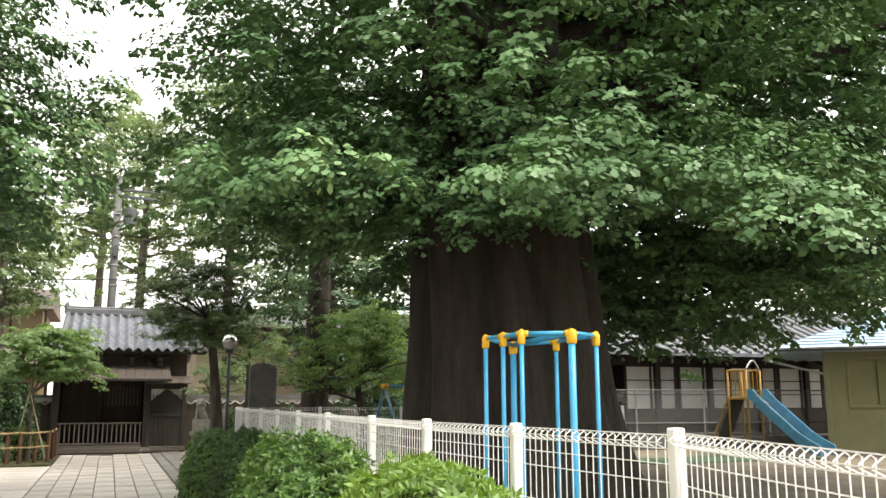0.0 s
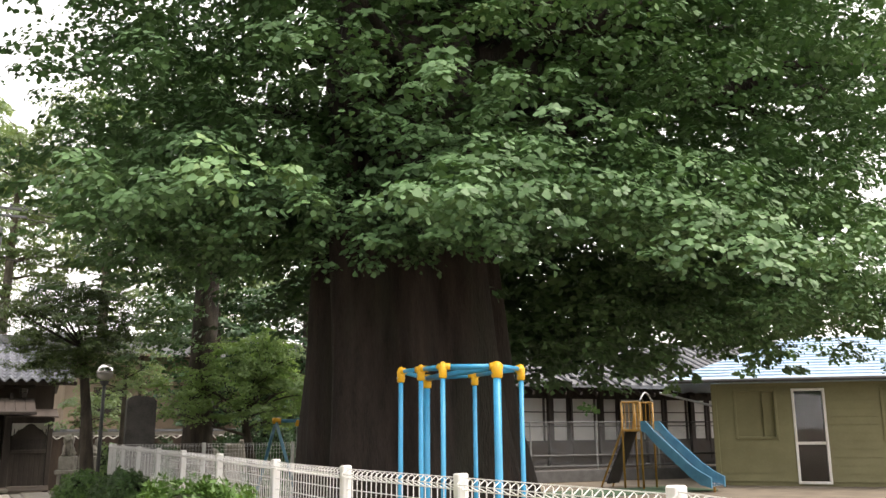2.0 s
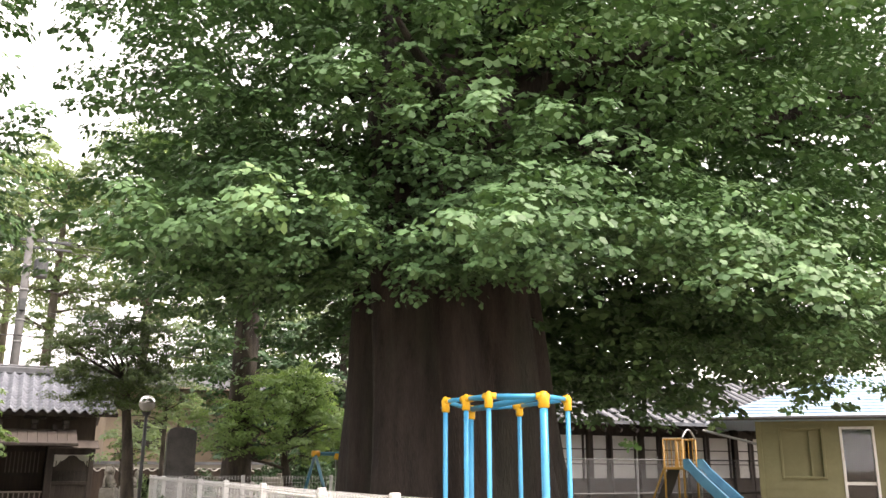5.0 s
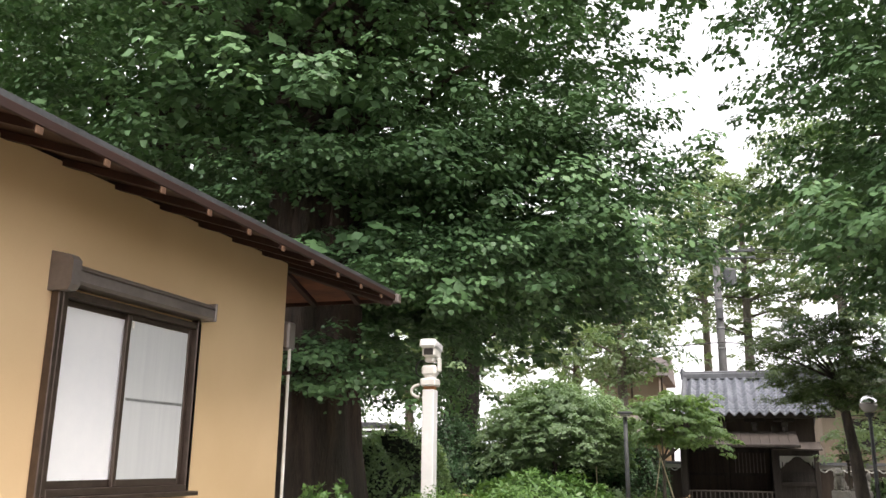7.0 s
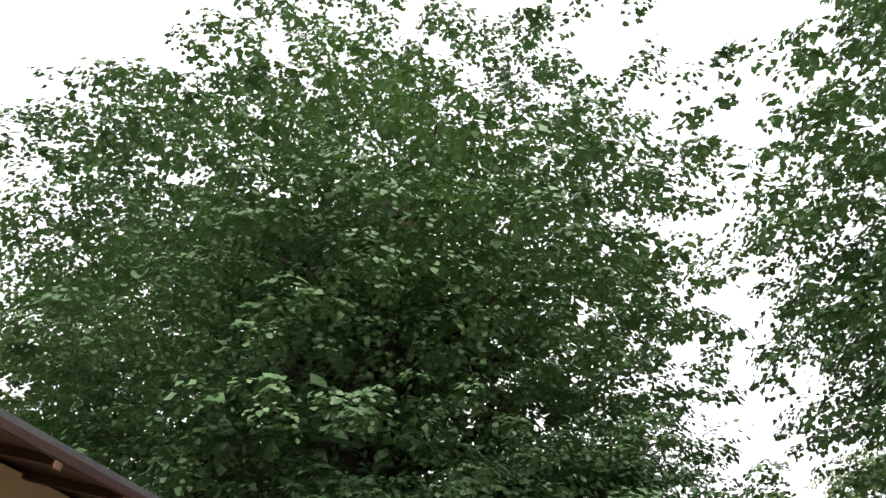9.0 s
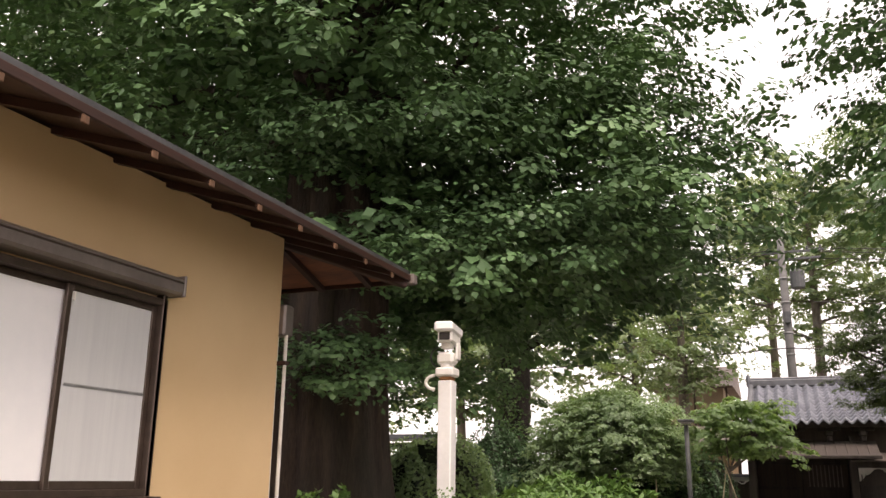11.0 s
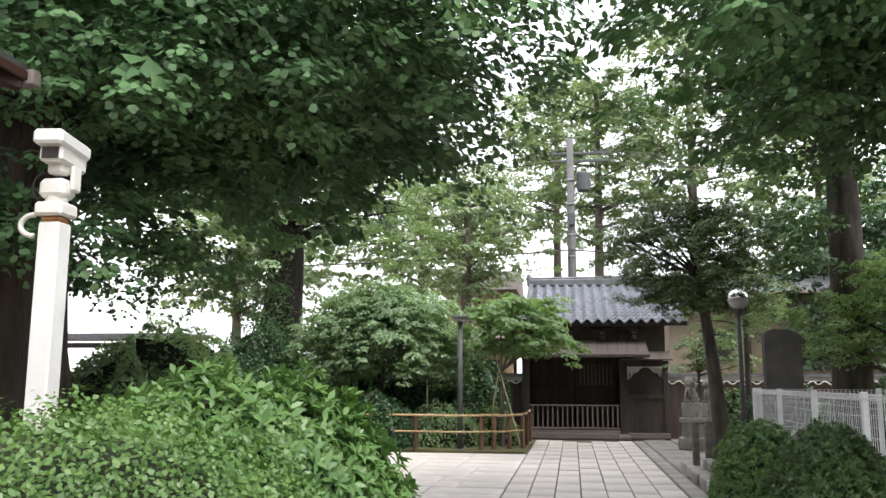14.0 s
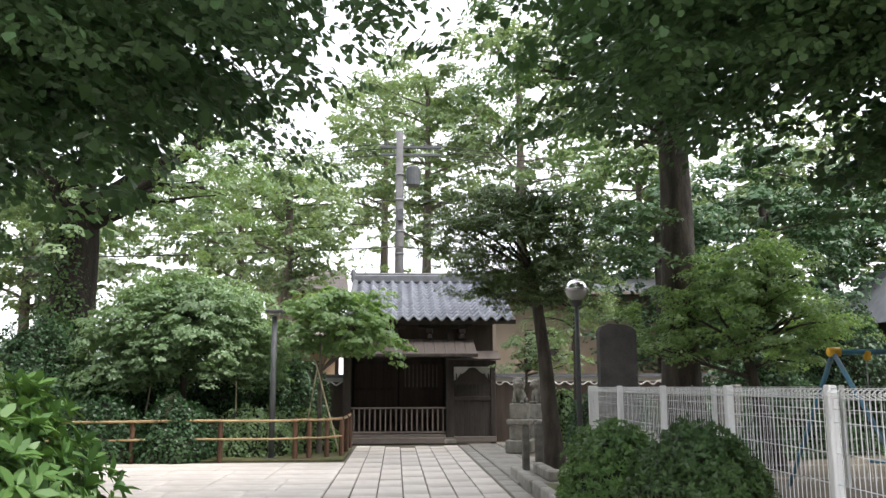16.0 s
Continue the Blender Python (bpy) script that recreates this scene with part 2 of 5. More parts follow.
SHOJI = mat("shoji_paper", (0.6, 0.6, 0.58), (0.7, 0.7, 0.68), 2, 0.9, 0.05)
# Near-black parts; also unlit interiors, their shade painted onto sheets and panes.
DIM = mat("near_black_and_room_shade", (0.02, 0.018, 0.016), (0.05, 0.045, 0.04), 2, 0.9, 0)
GALV = mat("galvanised_wire", (0.3, 0.31, 0.31), (0.42, 0.43, 0.43), 20, 0.5, 0, metal=0.6)
CURTAIN = mat("frosted_film", (0.84, 0.86, 0.88), (0.9, 0.91, 0.92), 1.5, 0.3, 0.0)
SHEER = mat("grey_net_curtain", (0.58, 0.6, 0.61), (0.64, 0.66, 0.66), 2, 0.25, 0.0, stretch=(1, 8, 0.3))
GREEN_TURF = mat("green_rubber_mat", (0.03, 0.07, 0.035), (0.05, 0.1, 0.05), 4, 0.9, 0.3)


def glassy(name, tint, rough=0.02, clear=0.75):
    m, n, l = nodes(name)
    p = n["Principled BSDF"]
    p.inputs["Base Color"].default_value = (*tint, 1)
    p.inputs["Roughness"].default_value, p.inputs["Transmission Weight"].default_value, p.inputs["IOR"].default_value = rough, clear, 1.45
    return m


GLASS = glassy("window_glass", (0.95, 0.97, 0.97), 0.02, 1.0)
MIRROR_CAP = mat("chromed_cap", (0.6, 0.6, 0.6), (0.68, 0.68, 0.68), 3, 0.18, 0, metal=0.95)
OPAL = mat("smoky_lamp_glass", (0.3, 0.29, 0.27), (0.36, 0.35, 0.33), 3, 0.2, 0)


# ---- mesh tools ----
class Geo:
    """Collects the vertices and faces of one mesh."""

    def __init__(self):
        self.v, self.f = [], []

    def add(self, verts, faces, m=None):
        k = len(self.v)
        self.v += [tuple(m @ Vector(p)) for p in verts] if m is not None else [tuple(p) for p in verts]
        self.f += [tuple(i + k for i in f) for f in faces]
        return self

    def box(self, c, s, bevel=0.0, m=None):
        hx, hy, hz = s[0] / 2, s[1] / 2, s[2] / 2
        b = min(bevel, hx * 0.9, hy * 0.9, hz * 0.9)
        if b <= 0:
            vs = [(c[0] + x * hx, c[1] + y * hy, c[2] + z * hz) for z in (-1, 1) for y in (-1, 1) for x in (-1, 1)]
            return self.add(vs, [(0, 2, 3, 1), (4, 5, 7, 6), (0, 1, 5, 4), (2, 6, 7, 3), (0, 4, 6, 2), (1, 3, 7, 5)], m)
        vs, idx = [], {}
        for z in (-1, 1):
            for y in (-1, 1):
                for x in (-1, 1):
                    for a in range(3):
                        q = [hx - b, hy - b, hz - b]
                        q[a] += b
                        idx[x, y, z, a] = len(vs)
                        vs.append((c[0] + x * q[0], c[1] + y * q[1], c[2] + z * q[2]))
        fs = []
        for a in range(3):
            u, w = (a + 1) % 3, (a + 2) % 3
            for s_ in (-1, 1):
                ring = []
                for du, dw in ((-1, -1), (1, -1), (1, 1), (-1, 1)):
                    k = [0, 0, 0]
                    k[a], k[u], k[w] = s_, du, dw
                    ring.append(idx[k[0], k[1], k[2], a])
                fs.append(tuple(ring if s_ > 0 else ring[::-1]))
            for du in (-1, 1):
                for dw in (-1, 1):
                    k0, k1 = [0, 0, 0], [0, 0, 0]
                    k0[a], k0[u], k0[w] = -1, du, dw
                    k1[a], k1[u], k1[w] = 1, du, dw
                    q = [idx[(*k0, u)], idx[(*k1, u)], idx[(*k1, w)], idx[(*k0, w)]]
                    fs.append(tuple(q if du * dw < 0 else q[::-1]))
        for x in (-1, 1):
            for y in (-1, 1):
                for z in (-1, 1):
                    t = [idx[x, y, z, 0], idx[x, y, z, 1], idx[x, y, z, 2]]
                    fs.append(tuple(t if x * y * z > 0 else t[::-1]))
        return self.add(vs, fs, m)

    def tube(self, pts, r, seg=8, caps=True, wobble=0.0, seed=0):
        """A round bar along points; r is one radius or one for each point."""
        pts = [Vector(p) for p in pts]
        rs = r if isinstance(r, (list, tuple)) else [r] * len(pts)
        rnd = random.Random(seed)
        k = len(self.v)
        up = None
        for i, p in enumerate(pts):
            d = (pts[min(i + 1, len(pts) - 1)] - pts[max(i - 1, 0)]).normalized()
            if up is None:
                up = d.orthogonal().normalized()
            up = (up - d * up.dot(d))
            up = up.normalized() if up.length > 1e-6 else d.orthogonal().normalized()
            side = d.cross(up)
            for j in range(seg):
                a = 2 * math.pi * j / seg
                q = rs[i] * (1 + (wobble * (rnd.random() - 0.5) if wobble else 0))
                self.v.append(tuple(p + up * (q * math.cos(a)) + side * (q * math.sin(a))))
        for i in range(len(pts) - 1):
            for j in range(seg):
                a, b = k + i * seg + j, k + i * seg + (j + 1) % seg
                self.f.append((a, b, b + seg, a + seg))
        if caps:
            self.f.append(tuple(range(k + seg - 1, k - 1, -1)))
            e = k + (len(pts) - 1) * seg
            self.f.append(tuple(range(e, e + seg)))
        return self

    def lathe(self, c, prof, seg=16, m=None):
        """A turned shape round the vertical through c; prof: (radius, height)."""
        vs = [(c[0] + r * math.cos(2 * math.pi * j / seg), c[1] + r * math.sin(2 * math.pi * j / seg), c[2] + z) for r, z in prof for j in range(seg)]
        fs = [(i * seg + j, i * seg + (j + 1) % seg, (i + 1) * seg + (j + 1) % seg, (i + 1) * seg + j) for i in range(len(prof) - 1) for j in range(seg)]
        fs.append(tuple(range(seg - 1, -1, -1)))
        fs.append(tuple(range((len(prof) - 1) * seg, len(prof) * seg)))
        return self.add(vs, fs, m)

    def prism(self, outline, depth, m=None):
        """An outline in x and z, pushed along y from 0 to depth."""
        n = len(outline)
        vs = [(x, 0, z) for x, z in outline] + [(x, depth, z) for x, z in outline]
        fs = [tuple(range(n)), tuple(range(2 * n - 1, n - 1, -1))] + [(i, i + n, (i + 1) % n + n, (i + 1) % n) for i in range(n)]
        return self.add(vs, fs, m)

    def mesh(self, name, material, smooth=False):
        me = bpy.data.meshes.new(name)
        me.from_pydata(self.v, [], self.f)
        me.materials.append(material)
        if smooth:
            me.shade_smooth()
        me.update()
        return me


def thing(name, label, category, at=(0, 0, 0), rz=0, group="", kind=""):
    ob = new(name)
    ob.empty_display_size = 0.1
    ob.matrix_world = pose(*at, 0, 0, rz)
    return tagged(ob, label, category, group, kind)


def part(name, geo, material, parent=None, label="", smooth=False, m=None):
    ob = new(name, geo.mesh(name, material, smooth) if isinstance(geo, Geo) else geo)
    if parent:
        ob.parent = parent
    if m is not None:
        ob.matrix_local = m
    return tagged(ob, label)


def solid(name, geo, material, label="", category="", kind="structure", smooth=False):
    return tagged(new(name, geo.mesh(name, material, smooth)), label, category, "", kind)


FAN = np.array([(0, 0.05, 0), (0.56, 0.6, 0.06), (0.3, 0.97, -0.02), (-0.3, 0.97, -0.02), (-0.56, 0.6, 0.06)])
LANCE = np.array([(0, 0, 0), (0.2, 0.4, 0.04), (0, 1.0, -0.06), (-0.2, 0.4, 0.04)])
BLADE = np.array([(0, 0, -0.02), (0.15, 0.28, 0.05), (0.17, 0.65, 0.05), (0, 1.0, -0.09), (-0.17, 0.65, 0.05), (-0.15, 0.28, 0.05)])
FAN_COARSE = np.array([(0, 0.05, 0), (0.56, 0.72, 0.06), (0, 1.0, -0.04), (-0.56, 0.72, 0.06)])
OVAL = np.array([(0, 0, 0), (0.33, 0.5, 0.05), (0, 1.0, -0.04), (-0.33, 0.5, 0.05)])


def leaf_mesh(name, points, normals, size, shape, material, seed, tilt=0.6, vary=0.35, along=None):
    """Many leaves in one mesh: one small face a leaf, turned about its normal at random or pointing along given directions."""
    rng = np.random.default_rng(seed)
    n, k = len(points), len(shape)
    nz = normals + rng.normal(0, tilt, (n, 3))
    nz /= np.linalg.norm(nz, axis=1)[:, None] + 1e-9
    a = rng.normal(0, 1, (n, 3)) if along is None else along + rng.normal(0, 0.15, (n, 3))
    a -= nz * (a * nz).sum(1)[:, None]
    a /= np.linalg.norm(a, axis=1)[:, None] + 1e-9
    b = np.cross(nz, a)
    s = size * (1 + vary * rng.uniform(-1, 1, n))
    co = points[:, None, :] + s[:, None, None] * (shape[None, :, 0, None] * b[:, None, :] + (shape[None, :, 1, None] - 0.5) * a[:, None, :] + shape[None, :, 2, None] * nz[:, None, :])
    me = bpy.data.meshes.new(name)
    me.vertices.add(n * k)
    me.vertices.foreach_set("co", co.astype(np.float32).ravel())
    me.loops.add(n * k)
    me.loops.foreach_set("vertex_index", np.arange(n * k, dtype=np.int32))
    me.polygons.add(n)
    me.polygons.foreach_set("loop_start", np.arange(0, n * k, k, dtype=np.int32))
    me.materials.append(material)
    me.update(calc_edges=True)
    return me


def pad_points(pads, density, seed, spray=0.2, droop=0.35):
    """Leaves on boughs (x, y, z, reach, thickness) that point away from the trunk: small rounded sprays lie shingled over a thin, drooping, uneven fan."""
    rng = np.random.default_rng(seed)
    ps, ns, ss = [], [], []
    for x, y, z, r, h in pads:
        inner, middle = h >= 0.6, h > 0.42
        n = int(density * r * r * (0.38 if inner else 0.54 if middle else 1.2))
        ss.append(np.full(n, 2.2 if inner else 1.5 if middle else 1.0))
        k = max(5, n // (20 if inner else 30 if middle else 44))
        away = math.atan2(y, x) + rng.uniform(-0.5, 0.5)
        rad = np.sqrt(rng.random(k))
        a = rng.random(k) * 2 * math.pi
        rim = 1 + 0.3 * np.sin(a * 3 + x * 5) + 0.18 * np.sin(a * 7 + y * 4)
        u, v = 1.3 * r * rad * rim * np.cos(a), 0.78 * r * rad * rim * np.sin(a)
        w = h * (1 - rad ** 2) * rng.uniform(-0.5, 1.0, k) - droop * np.maximum(0, u) ** 2 / r - 0.25 * v ** 2 / r + rng.normal(0, 0.07, k)
        c, s_ = math.cos(away), math.sin(away)
        cx = np.stack([x + u * c - v * s_, y + u * s_ + v * c, z + w], 1)
        lean = np.stack([c * (0.25 + 0.6 * np.maximum(0, u) / r), s_ * (0.25 + 0.6 * np.maximum(0, u) / r), np.ones(k)], 1)
        own = rng.integers(0, k, n)
        d = rng.normal(0, 1, (n, 3))
        d[:, 2] = np.where(rng.random(n) < 0.8, np.abs(d[:, 2]), d[:, 2])
        d /= np.linalg.norm(d, axis=1)[:, None]
        size = spray * rng.uniform(0.55, 1.3, k)
        o = d * (size[own] * rng.uniform(0.7, 1.1, n))[:, None] * np.array([1, 1, 0.6])
        # each spray is drawn out along its bough and hangs at the tip
        f = o[:, 0] * c + o[:, 1] * s_
        o += np.stack([0.55 * f * c, 0.55 * f * s_, -0.35 * np.maximum(0, f)], 1)
        ps.append(cx[own] + o)
        ns.append(d * 0.7 + lean[own] * 0.7)
    return np.concatenate(ps), np.concatenate(ns), np.concatenate(ss)


def dome(c, r, h, seg=28, rings=12, bump=0.06, seed=0, square=2.4):
    """A clipped shrub's body: a full rounded dome standing on the ground."""
    g = Geo()
    vs, fs = [], []
    for i in range(rings + 1):
        f = i / rings
        z = math.sin(f * math.pi / 2)
        q = (max(0.0, 1 - z ** square)) ** (1 / square)
        for j in range(seg):
            a = 2 * math.pi * j / seg
            w = 1 + bump * noise.noise(Vector((math.cos(a) * 2 + seed, math.sin(a) * 2, z * 2)))
            vs.append((c[0] + r[0] * q * w * math.cos(a), c[1] + r[1] * q * w * math.sin(a), c[2] + h * z * w))
    for i in range(rings):
        for j in range(seg):
            fs.append((i * seg + j, i * seg + (j + 1) % seg, (i + 1) * seg + (j + 1) % seg, (i + 1) * seg + j))
    return g.add(vs, fs)


def shrub(name, label, c, r, h, leaf, size, shape, count, seed, square=2.4, tilt=0.45, bump=0.09, whorl=0):
    """A clipped shrub: twiggy body coloured near black for its inner shade, and a close coat of leaves, single or in
    whorls at the twig ends.
    """
    ob = thing(name, label, "shrub", (c[0], c[1], c[2]))
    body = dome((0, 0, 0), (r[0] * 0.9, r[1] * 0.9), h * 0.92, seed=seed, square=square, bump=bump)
    part("shaded_twig_core", body, INNER, ob, smooth=True)
    rng = np.random.default_rng(seed)
    n = count // whorl if whorl else count
    f = np.arcsin(rng.random(n) ** 0.85) / (math.pi / 2)
    z = np.sin(f * math.pi / 2)
    q = np.maximum(0, 1 - z ** square) ** (1 / square)
    a = rng.random(n) * 2 * math.pi
    w = 1 + bump * np.array([noise.noise(Vector((math.cos(t) * 2 + seed, math.sin(t) * 2, s * 2))) for t, s in zip(a, z)])
    p = np.stack([r[0] * q * w * np.cos(a), r[1] * q * w * np.sin(a), h * z * w], 1)
    nrm = np.stack([np.cos(a) * q / r[0], np.sin(a) * q / r[1], z / h * 1.1 + 0.25], 1)
    nrm /= np.linalg.norm(nrm, axis=1)[:, None]
    p += nrm * (rng.random(n)[:, None] ** 2 * 0.09 - 0.03)
    along = None
    if whorl:
        t1 = np.cross(nrm, np.array([0.31, 0.17, 0.93]))
        t1 /= np.linalg.norm(t1, axis=1)[:, None] + 1e-9
        t2 = np.cross(nrm, t1)
        turn = np.repeat(rng.random(n) * 6.28, whorl) + np.tile(np.arange(whorl) * 2.4, n)
        rise = np.tile(np.linspace(0.05, 0.85, whorl), n) + rng.normal(0, 0.12, n * whorl)
        p, nrm, t1, t2 = (np.repeat(q, whorl, 0) for q in (p, nrm, t1, t2))
        flat = t1 * np.cos(turn)[:, None] + t2 * np.sin(turn)[:, None]
        along = flat * np.cos(rise)[:, None] + nrm * np.sin(rise)[:, None]
        face = nrm * np.cos(rise)[:, None] - flat * np.sin(rise)[:, None]
        p = p + along * size * 0.5
        nrm = face
    part("foliage", leaf_mesh("foliage", p, nrm, size, shape, leaf, seed, tilt, along=along), leaf, ob)
    return ob


def limb(g, p0, p1, r0, r1, bend=0.15, seed=0, n=6, seg=7):
    rnd = random.Random(seed)
    p0, p1 = Vector(p0), Vector(p1)
    off = Vector((rnd.uniform(-1, 1), rnd.uniform(-1, 1), rnd.uniform(-0.2, 1))) * (bend * (p1 - p0).length)
    pts = [p0.lerp(p1, i / n) + off * math.sin(math.pi * i / n) + Vector((rnd.uniform(-1, 1), rnd.uniform(-1, 1), rnd.uniform(-1, 1))) * (r0 * 0.25 if 0 < i < n else 0) for i in range(n + 1)]
    g.tube(pts, [r0 + (r1 - r0) * i / n for i in range(n + 1)], seg)
    return pts


def tree(name, label, base, trunk, leaf, bark, pads, density, size, shape, seed, limbs=8, flare=1.5, trunk_seg=20, tilt=0.38, spray=0.2, droop=0.35, ribs=0.0):
    """A tree: fluted tapering trunk with limbs that reach into the leaf pads, and a crown of many single leaves. trunk: (height, radius, top radius, lean x, lean y)."""
    h, r0, r1, lx, ly = trunk
    ob = thing(name, label, "tree", base)
    g = Geo()
    rings = 14
    for i in range(rings + 1):
        f = i / rings
        r = r1 + (r0 - r1) * (1 - f) + r0 * (flare - 1) * max(0, 1 - f * 5) ** 2
        for j in range(trunk_seg):
            a = 2 * math.pi * j / trunk_seg
            w = 1 + ribs * (math.sin(a * 5 + seed) * 0.5 + math.sin(a * 9 + f * 2) * 0.5) + 0.1 * noise.noise(Vector((math.cos(a) * 1.5 + seed, math.sin(a) * 1.5, f * 4)))
            g.v.append((lx * f + 0.12 * r0 * math.sin(f * 5 + seed) + r * w * math.cos(a), ly * f + r * w * math.sin(a), h * f - 0.05))
    for i in range(rings):
        for j in range(trunk_seg):
            a, b = i * trunk_seg + j, i * trunk_seg + (j + 1) % trunk_seg
            g.f.append((a, b, b + trunk_seg, a + trunk_seg))
    part("trunk", g, bark, ob, smooth=True)
    rel = [(x - base[0], y - base[1], z - base[2], r, t) for x, y, z, r, t in pads]
    rnd = random.Random(seed)
    order = sorted(rel, key=lambda p: -p[3])
    for k, p in enumerate(order[:limbs]):
        lg = Geo()
        f = min(0.97, max(0.35, (p[2] - 0.25 * math.hypot(p[0], p[1])) / h))
        start = (lx * f, ly * f, h * f)
        rr = max(0.02, (r1 + (r0 - r1) * (1 - f)) * 0.42)
        pts = limb(lg, start, (p[0], p[1], p[2]), rr, rr * 0.22, 0.12, seed + k)
        for q in range(3):
            s = pts[rnd.randint(3, 5)]
            e = (p[0] + rnd.uniform(-1, 1) * p[3], p[1] + rnd.uniform(-1, 1) * p[3], p[2] + rnd.uniform(-0.3, 0.5) * p[4])
            limb(lg, s, e, rr * 0.3, rr * 0.07, 0.1, seed + k * 7 + q, 4, 5)
        part("limb", lg, bark, ob, smooth=True)
    ps, ns, ss = pad_points(rel, density, seed, spray, droop)
    fine = ss < 1.2
    part("crown", leaf_mesh("crown", ps[fine], ns[fine], size, shape, leaf, seed, tilt), leaf, ob)
    if not fine.all():
        part("inner_crown", leaf_mesh("inner_crown", ps[~fine], ns[~fine], size * ss[~fine], FAN_COARSE if shape is FAN else shape, leaf, seed + 1, tilt), leaf, ob)
    return ob


# ---- ground ----
solid("ground", Geo().add([(-900, -900, -0.03), (900, -900, -0.03), (900, 1200, -0.03), (-900, 1200, -0.03)], [(0, 1, 2, 3)]), EARTH, "brown trodden earth of the temple grounds", "ground")
solid("playground", Geo().box((15.9, 12.0, -0.02), (28, 36, 0.04)), PLAYDIRT, "pale sandy playground surface", "ground")
solid("garden_bed", Geo().box((-5.0, 21.9, 0.0), (7.8, 2.9, 0.06), 0.02), MOSS, "mossy garden bed behind the bamboo rail", "ground")
solid("planting_bed", Geo().box((1.66, 9.2, 0.0), (0.56, 14.6, 0.1), 0.02), MOSS, "soil strip under the shrubs along the fence", "ground")
solid("joint_bed", Geo().box((-2.7, 12.5, -0.03), (7.9, 27.5, 0.03)), JOINT, "dirty bedding under the paving", "pavement")


# ---- ochre house beside the path ----
def ochre_house():
    WX, N, S, BACK = -3.8, 8.1, -6.0, -9.5
    ob = thing("ochre_house", "single-storey house with ochre rendered walls and red-brown eaves", "house")
    Y0, Y1, Z0, Z1 = 5.45, 6.8, 1.17, 2.31
    wall = Geo()
    t = 0.16
    TOP = 3.05
    wall.box((WX - t / 2, (S + Y0) / 2, TOP / 2), (t, Y0 - S, TOP))
    wall.box((WX - t / 2, (Y1 + N) / 2, TOP / 2), (t, N - Y1, TOP))
    wall.box((WX - t / 2, (Y0 + Y1) / 2, Z0 / 2), (t, Y1 - Y0, Z0))
    wall.box((WX - t / 2, (Y0 + Y1) / 2, (Z1 + TOP) / 2), (t, Y1 - Y0, TOP - Z1))
    part("wall", wall, OCHRE, ob)
    part("end_wall", Geo().prism([(BACK, 0), (WX - t, 0), (WX - t, TOP), (BACK, TOP)], 0.16, Matrix.Translation((0, N - 0.16, 0))), OCHRE, ob)
    part("back_wall", Geo().box((BACK, (S + N) / 2, TOP / 2), (0.16, N - S, TOP)), OCHRE, ob)
    # hipped roof: sheet above, board soffits mitred at the corner, rafters under them
    slope, ex, ez, tip = 0.31, -3.12, 2.815, 8.95
    bx, rear = BACK - 0.68, S - 0.6
    ridge = (ex + bx) / 2
    half = ex - ridge

    def skin(dz):
        return [(ex, rear, ez + dz), (ex, tip, ez + dz), (bx, tip, ez + dz), (bx, rear, ez + dz), (ridge, rear + half, ez + half * slope + dz), (ridge, tip - half, ez + half * slope + dz)]

    roof = Geo().add(skin(0.115), [(0, 1, 5, 4), (1, 2, 5), (2, 3, 4, 5), (3, 0, 4)])
    roof.add(skin(0.075), [(4, 5, 1, 0), (5, 2, 1), (5, 4, 3, 2), (4, 0, 3)])
    roof.add(skin(0.115)[:4] + skin(0.075)[:4], [(1, 0, 4, 5), (2, 1, 5, 6), (3, 2, 6, 7), (0, 3, 7, 4)])
    part("roof_sheet", roof, ROOF_METAL, ob, "dark sheet roof with a thin edge")
    dp = 0.98

    def board(quad, material, name, label=""):
        low = [(x, y, z + 0.05) for x, y, z in quad]
        top = [(x, y, z + 0.07) for x, y, z in quad]
        part(name, Geo().add(low + top, [(0, 1, 2, 3), (7, 6, 5, 4), (0, 4, 5, 1), (1, 5, 6, 2), (2, 6, 7, 3), (3, 7, 4, 0)]), material, ob, label)

    board([(ex - 0.01, rear, ez), (ex - 0.01, tip - 0.01, ez), (ex - dp, tip - dp, ez + dp * slope), (ex - dp, rear, ez + dp * slope)], EAVE, "soffit")
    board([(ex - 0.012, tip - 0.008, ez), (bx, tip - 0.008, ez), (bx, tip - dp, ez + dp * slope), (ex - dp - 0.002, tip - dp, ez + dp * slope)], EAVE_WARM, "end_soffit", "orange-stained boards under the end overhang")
    part("fascia", Geo().box((ex + 0.012, (rear + tip) / 2, ez + 0.05), (0.02, tip - rear, 0.05), 0.004), EAVE, ob)
    part("end_fascia", Geo().box(((ex + bx) / 2, tip + 0.012, ez + 0.045), (ex - bx - 0.05, 0.02, 0.06), 0.004), EAVE, ob)
    part("corner_cap", Geo().box((ex - 0.01, tip - 0.0, ez + 0.045), (0.12, 0.08, 0.085), 0.008), GREY_WOOD, ob, "pale weathered end of the corner rafter")
    hip = math.degrees(math.atan2(dp * slope, dp * math.sqrt(2)))
    part("hip_rafter", Geo().box((-dp * 0.68, 0, -0.0), (dp * 1.36, 0.07, 0.1), 0.006, Matrix.Translation((ex - 0.02, tip - 0.02, ez + 0.02)) @ Matrix.Rotation(radians(45), 4, "Z") @ Matrix.Rotation(radians(hip), 4, "Y")), EAVE, ob)

    def rafter(run):
        return Geo().prism([(0.002, 0.0), (0.002, 0.046), (-run, run * slope + 0.046), (-run, run * slope)], 0.05).mesh("rafter", EAVE)

